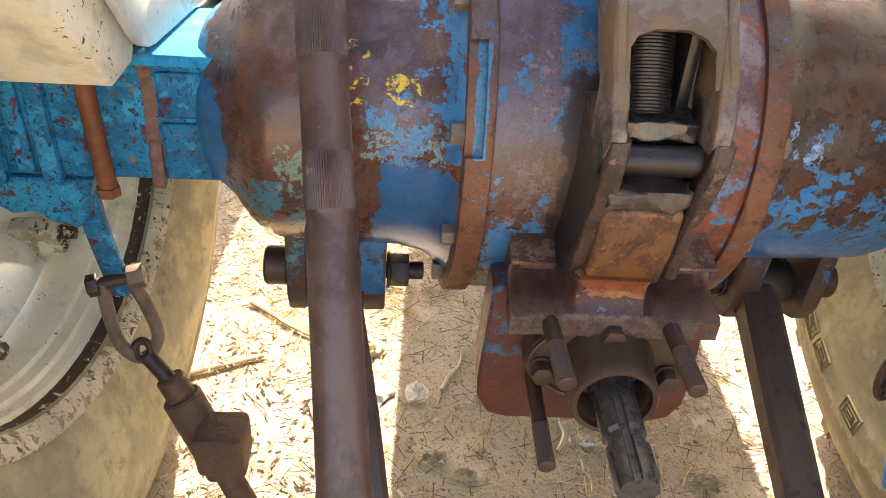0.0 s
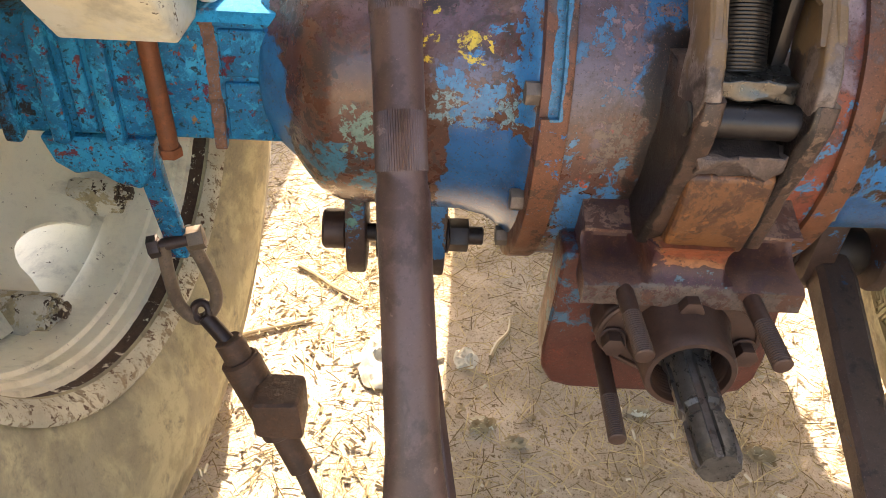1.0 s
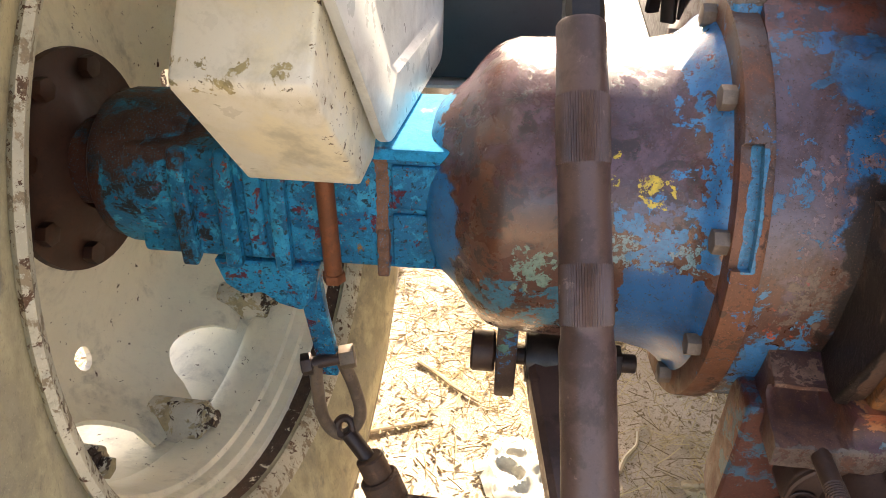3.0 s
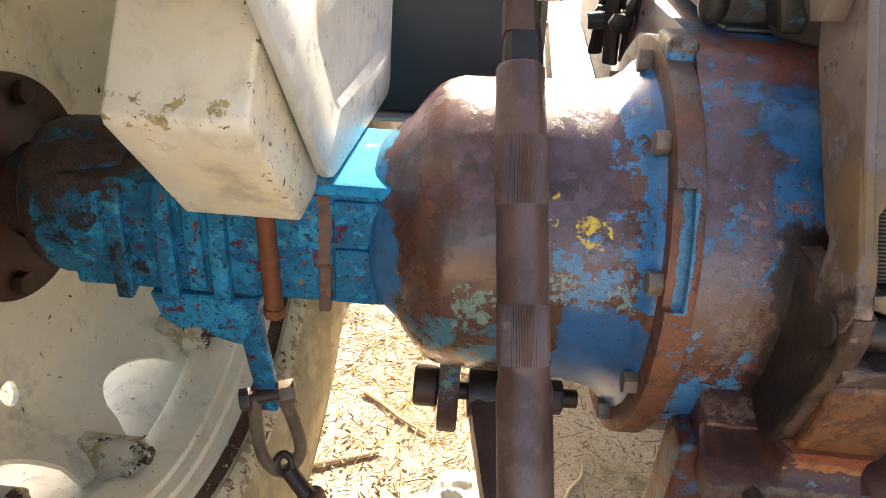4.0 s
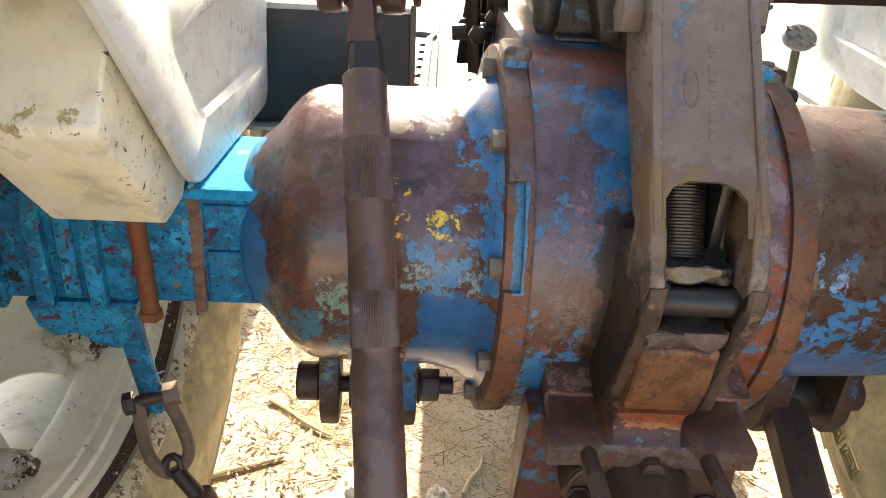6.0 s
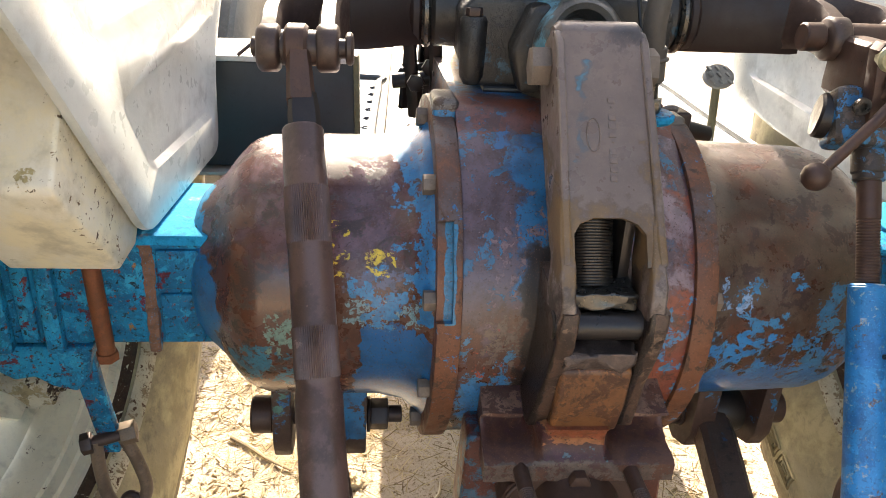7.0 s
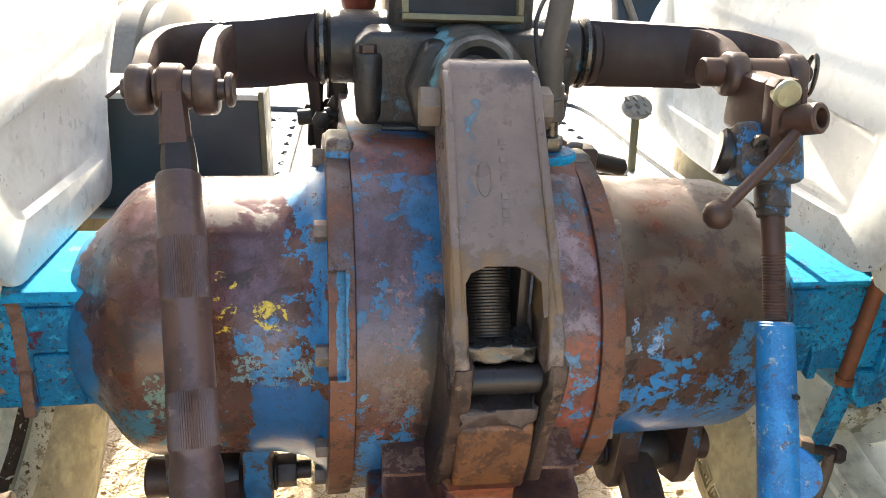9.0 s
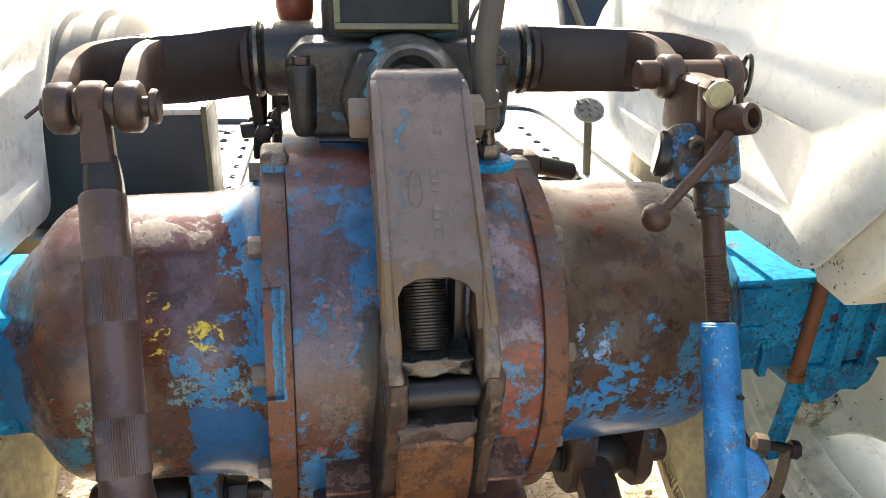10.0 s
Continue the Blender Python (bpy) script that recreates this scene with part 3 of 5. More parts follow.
def dirt():
    s = Shade("dry dirt with chaff")
    col = s.mix(lin("d2c2ae"), lin("b6a48c"), s.ramp(s.noise(5, 6, 0.6), 0.35, 0.65))
    col = s.mix(col, lin("d4c6ae"), s.ramp(s.noise(38, 6, 0.7, seed=3.0), 0.50, 0.72))
    col = s.mix(col, lin("74603f"), s.ramp(s.noise(90, 6, 0.75, seed=6.0), 0.54, 0.62))
    col = s.mix(col, lin("6a5638"), s.ramp(s.noise(260, 5, 0.75, seed=9.0), 0.55, 0.61, 0.0, 0.8))
    h = s.math("ADD", s.noise(55, 8, 0.7, seed=8.0), s.math("MULTIPLY", s.noise(240, 4, 0.7), 0.4))
    return s.done(col, 0.95, 0.0, h, 0.9, 0.008)


M_dirt = dirt()
_bm = bmesh.new()
_n = 110
_g = []
for _i in range(_n + 1):
    _row = []
    for _j in range(_n + 1):
        _u, _v = _i / _n * 2 - 1, _j / _n * 2 - 1
        _x, _y = 1.5 * _u + 500 * _u ** 9, 1.2 + 1.5 * _v + 500 * _v ** 9
        _f = max(0.0, 1 - max(abs(_u), abs(_v)) ** 6)
        _row.append(_bm.verts.new((_x, _y, ground_height(_x, _y) * _f)))
    _g.append(_row)
for _i in range(_n):
    for _j in range(_n):
        _bm.faces.new((_g[_i][_j], _g[_i + 1][_j], _g[_i + 1][_j + 1], _g[_i][_j + 1]))
thing("ground", _bm, M_dirt, "dry brown dirt yard littered with straw and chaff", "ground", kind="structure", angle=80)


# ---- rear axle housing ----
def shifted(bm, s):
    """The two flanges sit unevenly about the middle; the left trumpet stretches to its neck."""
    for v in bm.verts:
        v.co.x += -0.0185 if s > 0 else -0.010 * min(1.0, max(0.0, (v.co.x + 0.40) / 0.15))
    return bm


def rear_axle():
    ob = root("rear_axle_housing", (0, AY, 0.47), "blue and brown worn cast rear axle housing of a tractor", "axle housing")
    # centre housing: a barrel-shaped case
    pts = [(1.30, 0.57), (0.93, 0.565)]
    for a in range(-70, 66, 8):
        pts.append(theta(a, 0.2245))
    pts += [(0.862, 0.9885), (0.8745, 0.9935), (0.880, 1.000), (0.895, 1.010), (0.915, 1.0185), (1.30, 1.021)]
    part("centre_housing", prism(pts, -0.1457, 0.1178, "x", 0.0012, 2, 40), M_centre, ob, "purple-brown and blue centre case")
    for s in (-1, 1):
        flare = [(-0.155, 0.202), (-0.165, 0.200), (-0.174, 0.190), (-0.188, 0.180), (-0.22, 0.173), (-0.30, 0.1715), (-0.366, 0.169),
                 (-0.383, 0.164), (-0.395, 0.157), (-0.405, 0.147), (-0.414, 0.136), (-0.424, 0.122), (-0.436, 0.111), (-0.447, 0.102), (-0.454, 0.095), (-0.459, 0.085), (-0.461, 0.05)]
        flare = [(x, r * (1.012 if s < 0 else 1.04)) for x, r in flare]
        if s > 0:
            flare = [(x - 0.013 * min(1.0, max(0.0, (-x - 0.19) / 0.1)), r) for x, r in flare]
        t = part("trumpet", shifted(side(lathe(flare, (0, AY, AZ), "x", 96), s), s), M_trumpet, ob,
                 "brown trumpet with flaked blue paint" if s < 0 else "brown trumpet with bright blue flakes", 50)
        ring = bevel(lathe([(-0.136, 0.19), (-0.136, 0.230), (-0.163, 0.230), (-0.163, 0.19)], (0, AY, AZ), "x", 96, close=True), 0.003, 2, 50)
        if s < 0:
            slot = [theta(a, r) for r in (0.221, 0.25) for a in (range(10, 39, 4) if r < 0.23 else range(38, 9, -4))]
            ring = cut(ring, prism(slot, -0.17, -0.1460, "x"))
        f = part("flange", shifted(side(ring, s), s), M_flange, ob, "rust-brown bolted ring flange")
        for a in (90, 52, 15, -19, -53, -88, 135, 172, 210, 242):
            y, z = theta(a, 0.206)
            part("bolt", shifted(side(hexbolt((-0.1625, y, z), (-1, 0, 0), 0.021, 0.014, turn=a), s), s), M_flangebolt, f)
        # a cast boss at the top and a slot in the flange
        boss = box((-0.162, 0.892, 0.945), (-0.131, 0.950, 1.020 if s < 0 else 1.008), 0.009, 4)
        part("boss", shifted(side(roughen(boss, 0.0005, 40), s), s), M_boss, f, "blue-faced boss on top of the flange")
        part("boss_rim", shifted(side(sweep(curve([(-0.133, 0.897, 0.968), (-0.133, 0.899, 1.000), (-0.134, 0.905, 1.013), (-0.142, 0.908, 1.016), (-0.153, 0.909, 1.015)], 5), 0.004, 8), s), s), M_boss, f)
        if s > 0:
            part("lifting_lug", box((0.140, 0.925, 0.962), (0.166, 0.965, 1.006), 0.006, 3), M_bolt, f, "dark brown square lug")
        # neck of square section, with ribs, and the round end
        neck = prism([(0.868, 0.702), (0.868, 0.838), (0.885, 0.842), (1.02, 0.842), (1.032, 0.83), (1.032, 0.71), (1.02, 0.70), (0.88, 0.70)], -0.405, -0.80, "x", 0.006, 3, 25)
        k = part("neck", side(neck, s), M_neck, ob, "teal-painted square axle neck with rust chips")
        part("pad", side(box((-0.62, 0.864, 0.836), (-0.430, 1.045, 0.8535 if s < 0 else 0.8465), 0.004), s), M_neck, k)
        for x in (-0.625, -0.685, -0.738):
            w = 0.020
            part("rib", side(prism([(0.872, 0.70), (0.853, 0.694), (0.853, 0.80), (0.862, 0.838), (0.872, 0.842)], x - w / 2, x + w / 2, "x", 0.005, 3), s), M_neck, k)
        part("rib", side(prism([(0.872, 0.698), (0.858, 0.694), (0.858, 0.735), (0.866, 0.752), (0.872, 0.754)], -0.515, -0.501, "x", 0.005, 3), s), M_neck, k, "short rusty rib")
        part("panel", side(box((-0.497, 0.862, 0.706), (-0.448, 0.872, 0.775), 0.004, 3), s), M_neck, k)
        part("panel", side(box((-0.497, 0.862, 0.782), (-0.440, 0.872, 0.834), 0.004, 3), s), M_neck, k)
        part("panel", side(box((-0.665, 0.862, 0.706), (-0.645, 0.872, 0.830), 0.004, 3), s), M_neck, k)
        part("end_bell", side(lathe([(-0.74, 0.083), (-0.76, 0.091), (-0.79, 0.096), (-0.825, 0.095), (-0.846, 0.088), (-0.854, 0.078), (-0.857, 0.055), (-0.905, 0.052), (-0.905, 0.0)], (0, AY, AZ), "x", 48), s), M_neck, ob, "dark greasy round axle end")
        # rusty clamp bolt and lower bracket for the stay chain
        part("clamp_bolt", side(join(rod((-0.568, 0.862, 0.685), (-0.572, 0.862, 0.85), 0.0105), hexbolt((-0.568, 0.862, 0.694), (0, 0, -1), 0.024, 0.012)), s), M_rust, ob, "rusty orange long clamp bolt")
        brk = prism([(-0.715, 0.700), (-0.705, 0.665), (-0.685, 0.650), (-0.66, 0.655), (-0.64, 0.640), (-0.612, 0.632), (-0.595, 0.655), (-0.585, 0.700)], 0.862, 1.0, "y", 0.006, 3)
        part("chain_bracket", side(brk, s), M_neck, ob)
        # ears for the lower link
        for x0, x1 in ((-0.372, -0.346), (-0.278, -0.242)):
            ear = prism([(0.875, 0.645), (0.872, 0.53), (0.885, 0.50), (0.92, 0.487), (0.955, 0.50), (0.965, 0.53), (0.97, 0.645)], x0, x1, "x", 0.004, 2)
            part("link_ear", side(ear, s), M_ear, ob, "brown and blue cast ear under the trumpet")
    return ob


set_on_axle(rear_axle())


# ---- draft control casting and top link rocker ----
def step(x, a, b):
    t = min(1.0, max(0.0, (x - a) / (b - a)))
    return t * t * (3 - 2 * t)


def ledge_mesh():
    """A shelf with two concave scoops and a web between them that flares to the front edge."""
    scoop = [(0.745, 0.742), (0.733, 0.737), (0.733, 0.730), (0.748, 0.722), (0.757, 0.706), (0.756, 0.690), (0.747, 0.677), (0.730, 0.669), (0.700, 0.666), (0.694, 0.662), (0.694, 0.640), (0.80, 0.640), (0.80, 0.742)]
    web = [(0.745, 0.756), (0.696, 0.752), (0.701, 0.738), (0.7045, 0.722), (0.7055, 0.706), (0.7045, 0.692), (0.7015, 0.680), (0.6985, 0.672), (0.6955, 0.667), (0.694, 0.662), (0.694, 0.640), (0.80, 0.640), (0.80, 0.756)]
    wall = [(0.745, 0.742), (0.733, 0.737), (0.731, 0.731), (0.727, 0.723), (0.722, 0.711), (0.716, 0.699), (0.710, 0.688), (0.704, 0.678), (0.698, 0.668), (0.694, 0.662), (0.694, 0.640), (0.80, 0.640), (0.80, 0.742)]
    scoop, web, wall = ([(y, z if z < 0.666 else 0.666 + (z - 0.666) * 0.5) for y, z in q[:-1]] + [(0.80, 0.722)] for q in (scoop, web, wall))
    bm = bmesh.new()
    rows = []
    for i in range(71):
        x = -0.105 + 0.21 * i / 70
        w = step(x, -0.058, -0.040) * (1 - step(x, 0.025, 0.043))
        e = (1 - step(x, -0.103, -0.091)) + step(x, 0.091, 0.103)
        rows.append([bm.verts.new((x, *(s_[k] + (w_[k] - s_[k]) * w + (l_[k] - s_[k]) * 0.22 * e * (1 - w) for k in (0, 1)))) for s_, w_, l_ in zip(scoop, web, wall)])
    n = len(scoop)
    for A_, B_ in zip(rows, rows[1:]):
        for j in range(n):
            bm.faces.new((A_[j], A_[(j + 1) % n], B_[(j + 1) % n], B_[j]))
    bm.faces.new(rows[0])
    bm.faces.new(rows[-1][::-1])
    return roughen(bm, 0.0012, 60)



def draft_casting():
    ob = root("shaft_case", (0, 0.74, 0.47), "orange and blue cast power take-off case with ledge", "shaft case")
    case = prism([(-0.120, 0.664), (-0.128, 0.53), (-0.126, 0.50), (-0.112, 0.476), (-0.09, 0.470), (0.085, 0.470), (0.106, 0.478), (0.118, 0.50), (0.120, 0.53), (0.112, 0.664)], 0.738, 0.80, "y", 0.008, 3, 20)
    part("case", case, M_ptocase, ob, "orange-brown rounded case with blue traces")
    part("ledge", ledge_mesh(), M_ledge, ob, "grimy purple-blue scooped ledge with rusty centre web", 40)
    for s in (-1, 1):
        ear = loft([(0.700, 0.037, 0.060, 0.716, 0.83), (0.745, 0.0325, 0.054, 0.700, 0.83), (0.79, 0.029, 0.050, 0.687, 0.83), (0.825, 0.0265, 0.048, 0.676, 0.83), (0.846, 0.0265, 0.0465, 0.671, 0.83), (0.862, 0.027, 0.046, 0.674, 0.83)], 0.007, 4)
        bmesh.ops.subdivide_edges(ear, edges=ear.edges, cuts=1, use_grid_fill=True)
        for v in ear.verts:
            v.co.x = s * (v.co.x + (0.0 if s < 0 else -0.002 + 0.10 * max(0.0, v.co.z - 0.70)))
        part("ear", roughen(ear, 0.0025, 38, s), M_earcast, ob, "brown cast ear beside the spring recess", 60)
    part("block", prism([(0.700, 0.80), (0.684, 0.792), (0.690, 0.745), (0.705, 0.70), (0.77, 0.70), (0.77, 0.80)], -0.037, 0.037, "x", 0.006, 3), M_web, ob, "rusty brown block under the broken edge")
    lip = box((-0.037, 0.680, 0.796), (0.037, 0.73, 0.815), 0.004, 4)
    bmesh.ops.subdivide_edges(lip, edges=lip.edges, cuts=5, use_grid_fill=True)
    part("broken_edge", roughen(lip, 0.006, 90), M_broken, ob, "rough grey broken casting edge", 20)
    part("pivot_pin", rod((-0.05, 0.698, 0.838), (0.05, 0.698, 0.838), 0.0145, 24), M_oily, ob, "dark shiny steel pin")
    lip = box((-0.034, 0.697, 0.856), (0.034, 0.74, 0.872), 0.003, 4)
    bmesh.ops.subdivide_edges(lip, edges=lip.edges, cuts=5, use_grid_fill=True)
    part("spring_seat", roughen(lip, 0.004, 110, 3.0), M_steel, ob, "scraped bright steel seat", 20)
    part("plunger", threads((-0.006, 0.735, 0.862), (-0.006, 0.785, 0.955), 0.025, 0.0030, 0.0008), M_plunger, ob, "dark ribbed spring plunger")
    part("stop", box((0.022, 0.735, 0.865), (0.034, 0.78, 0.94), 0.004), M_oily, ob)
    return ob


draft_casting()


def rocker():
    ob = root("top_link_rocker", (0, 0.70, 0.87), "grey-brown cast top link rocker with raised casting number", "rocker")
    top, low = Vector((0.001, 0.829, 1.096)), Vector((0.001, 0.712, 0.928))
    d = (low - top).normalized()
    across = Vector((1, 0, 0))
    out = across.cross(d).normalized()
    if out.y > 0:
        out = -out
    m = Matrix((across.to_4d(), d.to_4d(), out.to_4d(), (0, 0, 0, 1))).transposed()
    m.translation = top
    m.col[3][3] = 1.0
    for c in range(3):
        m.col[c][3] = 0.0
    L_ = (low - top).length
    outline = [(-0.040, -0.004), (-0.043, 0.004), (-0.0425, 0.10), (-0.042, L_ - 0.01), (-0.042, L_ + 0.028), (-0.034, L_ + 0.03)]
    outline += [(-0.034, L_ - 0.002), (-0.028, L_ - 0.012), (-0.014, L_ - 0.018), (0.014, L_ - 0.018), (0.028, L_ - 0.012), (0.036, L_ - 0.002)]
    outline += [(0.036, L_ + 0.03), (0.050, L_ + 0.028), (0.050, L_ - 0.01), (0.047, 0.10), (0.044, 0.004), (0.040, -0.004)]
    bm = prism(outline, -0.006, 0.0, "z", 0.0)
    bm.transform(m)
    part("face_plate", bm, M_rocker, ob, "flat dusty grey-brown face")
    for s in (-1, 1):
        e = prism([(-0.016, -0.05), (-0.0135, -0.018), (-0.006, -0.004), (0.008, 0.003), (L_ * 0.5, 0.0045), (L_ + 0.03, 0.0035), (L_ + 0.03, -0.035), (L_, -0.06), (0.05, -0.085), (0.0, -0.08)], 0, 0.009, "x", 0.0038, 3)
        for v in e.verts:
            v.co.x = s * (0.0380 + v.co.x + (-0.0005 if s < 0 else 0.0075) * v.co.y / L_)
        e.transform(m)
        part("side_rim", e, M_rocker, ob)
    # rounded head
    head = rod((-0.0440, 0.8515, 1.083), (0.0465, 0.8515, 1.083), 0.0235, 32, cap=0.25)
    part("head", head, M_rocker, ob)
    for s in (-1, 1):
        part("cross_bolt", hexbolt((s * 0.046, 0.848, 1.060), (s, 0, 0), 0.038, 0.020, 0.0, turn=12), M_flangebolt, ob, "brown hexagon bolt head")
        wide = 0.0 if s < 0 else 0.0085
        leg = loft([(0.838, 0.033, 0.046, 0.684, 0.74), (0.850, 0.032, 0.0465, 0.678, 0.74), (0.868, 0.031, 0.0465, 0.676, 0.745), (0.888, 0.031, 0.0465, 0.683, 0.75), (0.905, 0.0325, 0.0467, 0.693, 0.755), (0.922, 0.034, 0.0468, 0.705, 0.765), (0.945, 0.036, 0.0468, 0.721, 0.775), (0.965, 0.038, 0.0464, 0.737, 0.785)], 0.005, 3)
        bmesh.ops.subdivide_edges(leg, edges=leg.edges, cuts=1, use_grid_fill=True)
        for v in leg.verts:
            v.co.x = s * (v.co.x + wide)
        part("leg", roughen(leg, 0.0022, 45, s), M_rocker, ob, "", 60)
    # raised casting marks: an oval and a row of unreadable bars
    oval = [m @ Vector((-0.012 + 0.0066 * math.cos(a), 0.104 + 0.017 * math.sin(a), 0.0)) for a in [2 * math.pi * i / 28 for i in range(28)]]
    part("oval_mark", sweep(oval, 0.0010, 6, True), M_rocker, ob)
    for i in range(10):
        long = 0.0022 if i in (1, 5) else 0.0060
        bar = box((0.003 if long > 0.003 else 0.0055, 0.0655 + 0.0088 * i, -0.001), (0.0105 if long > 0.003 else 0.0085, 0.0655 + 0.0088 * i + long, 0.0009), 0.0008, 2)
        bar.transform(m)
        part("casting_mark", bar, M_rocker, ob)
    return ob


rocker()


# ---- power take-off ----
def pto():
    ob = root("power_take_off", (0.003, 0.62, 0.55), "dark greasy splined take-off shaft in round bearing cap", "shaft")
    c = Vector((0.001, 0.0, 0.596))
    flange = []
    for a, r in ((104, 0.064), (76, 0.064), (50, 0.070), (20, 0.082), (-2, 0.086), (-18, 0.078), (-50, 0.06), (-90, 0.055), (-130, 0.06), (198, 0.078), (182, 0.086), (160, 0.082), (130, 0.070)):
        flange.append((c.x + r * math.cos(radians(a)), c.z + r * math.sin(radians(a))))
    part("cap_flange", prism(flange, 0.700, 0.738, "y", 0.005, 3), M_grime, ob, "dusty brown bolted cap flange")
    edge_line = [(c.x + (x - c.x) * 0.93, 0.6995, c.z + (z - c.z) * 0.93) for x, z in flange]
    part("flange_rim", sweep(curve(edge_line + edge_line[:1], 4), 0.0035, 8), M_grime, ob)
    cap = lathe([(0.705, 0.0535), (0.694, 0.0505), (0.680, 0.047), (0.660, 0.0455), (0.648, 0.0445), (0.645, 0.0425), (0.645, 0.0378), (0.648, 0.036), (0.70, 0.035), (0.702, 0.0)], (c.x, 0, c.z), "y", 56)
    part("bearing_cap", cap, M_grime, ob, "round dark brown bearing cap")
    part("cap_thread", lathe([(0.652 + 0.004 * k + d, 0.0362 - e) for k in range(9) for d, e in ((0, 0), (0.002, 0.0016))], (c.x, 0, c.z), "y", 40), M_grime, ob)
    part("seal", lathe([(0.692, 0.036), (0.684, 0.031), (0.686, 0.025), (0.694, 0.0235)], (c.x, 0, c.z), "y", 40), M_oily, ob)
    shaft = bmesh.new()
    rings = []
    stations = [(0.715, 0.0235, 0.0235), (0.664, 0.0235, 0.0235), (0.659, 0.0212, 0.0200), (0.652, 0.0212, 0.0176), (0.605, 0.0212, 0.0172), (0.602, 0.0212, 0.0172), (0.598, 0.0182, 0.0172), (0.590, 0.0182, 0.0172), (0.586, 0.0212, 0.0172), (0.548, 0.0212, 0.0172), (0.540, 0.0182, 0.0168)]
    for y, ro, ri in stations:
        ring = []
        for i in range(6):
            for da, r in ((-17, ro), (-6, ro), (6, ro), (17, ro), (20, ri), (30, ri), (40, ri)):
                a = radians(60 * i + da + 12)
                ring.append(shaft.verts.new((c.x + r * math.cos(a), y, c.z + r * math.sin(a))))
        rings.append(ring)
    for A_, B_ in zip(rings, rings[1:]):
        for j in range(len(A_)):
            shaft.faces.new((A_[j], A_[(j + 1) % len(A_)], B_[(j + 1) % len(A_)], B_[j]))
    shaft.faces.new(rings[-1])
    part("splined_shaft", shaft, M_darksteel, ob, "greasy dark steel shaft with six splines", 25)
    for x, z in ((0.0, 0.6445), (-0.066, 0.592), (0.068, 0.586)):
        part("cap_bolt", hexbolt((x, 0.698, z), (0, -1, 0), 0.021, 0.014, 0.014), M_grime, ob)
    return ob


pto()
for (bx, bz), (tx, tz), y1 in (((-0.067, 0.657), (-0.059, 0.651), 0.612), ((0.056, 0.655), (0.062, 0.648), 0.612), ((-0.066, 0.543), (-0.063, 0.537), 0.612)):
    st = root("stud", (bx, 0.70, bz), "brown rusty threaded stud screwed into the shaft case", "stud", "studs round the shaft")
    part("shank", rod((bx, 0.745, bz), ((bx + tx) / 2, 0.662, (bz + tz) / 2), 0.0088, 16), M_grime, st)
    part("thread", threads(((bx + tx) / 2, 0.664, (bz + tz) / 2), (tx, y1, tz), 0.0092, 0.0026, 0.0009), M_grime, st)


# ---- lower links ----
def lower_link(s):
    ob = root("lower_link", (s * 0.27, 0.90, 0.50), "dark brown flat lower link bar pinned under the axle" if s < 0 else "blue-brown flat lower link bar pinned under the axle", "lower link", "lower links")
    p = [(-0.309, 0.93, 0.542), (-0.30, 0.86, 0.53), (-0.272, 0.70, 0.482), (-0.245, 0.52, 0.425), (-0.225, 0.30, 0.37), (-0.22, 0.12, 0.33)]
    if s > 0:
        p = [(-0.285, 0.93, 0.542), (-0.278, 0.86, 0.53), (-0.258, 0.72, 0.487), (-0.236, 0.58, 0.448), (-0.225, 0.30, 0.37), (-0.22, 0.12, 0.33)]
    part("bar", side(bevel(slab_sweep(p, [0.05, 0.052, 0.05, 0.045, 0.045, 0.045], [0.05, 0.045, 0.038, 0.035, 0.035, 0.035]), 0.002), s), M_rodpaint if s < 0 else M_link, ob)
    part("ball_end", side(lathe([(-0.026, 0.012), (-0.024, 0.034), (0, 0.04), (0.024, 0.034), (0.026, 0.012)], (-0.309 if s < 0 else -0.31, 0.92, 0.543), "x", 32, close=True), s), M_oily, ob, "dark oily ball end")
    part("pin", side(rod((-0.40, 0.918, 0.545), (-0.19, 0.918, 0.545), 0.0125), s), M_bolt, ob)
    part("pin_head", side(rod((-0.405, 0.918, 0.548), (-0.373, 0.918, 0.548), 0.027, 28), s), M_grime, ob, "dark brown round pin head")
    part("nut", side(join(hexbolt((-0.240, 0.918, 0.545), (1, 0, 0), 0.040, 0.026, 0.026), threads((-0.214, 0.918, 0.545), (-0.195, 0.918, 0.545), 0.0125, 0.003, 0.001)), s), M_nut, ob, "dark brown castle nut")
    return ob


for s in (-1, 1):
    set_on_axle(lower_link(s))


# ---- lift rods ----
def along(points, k):
    a, b = Vector(points[0]), Vector(points[1])
    return a + (b - a) * k


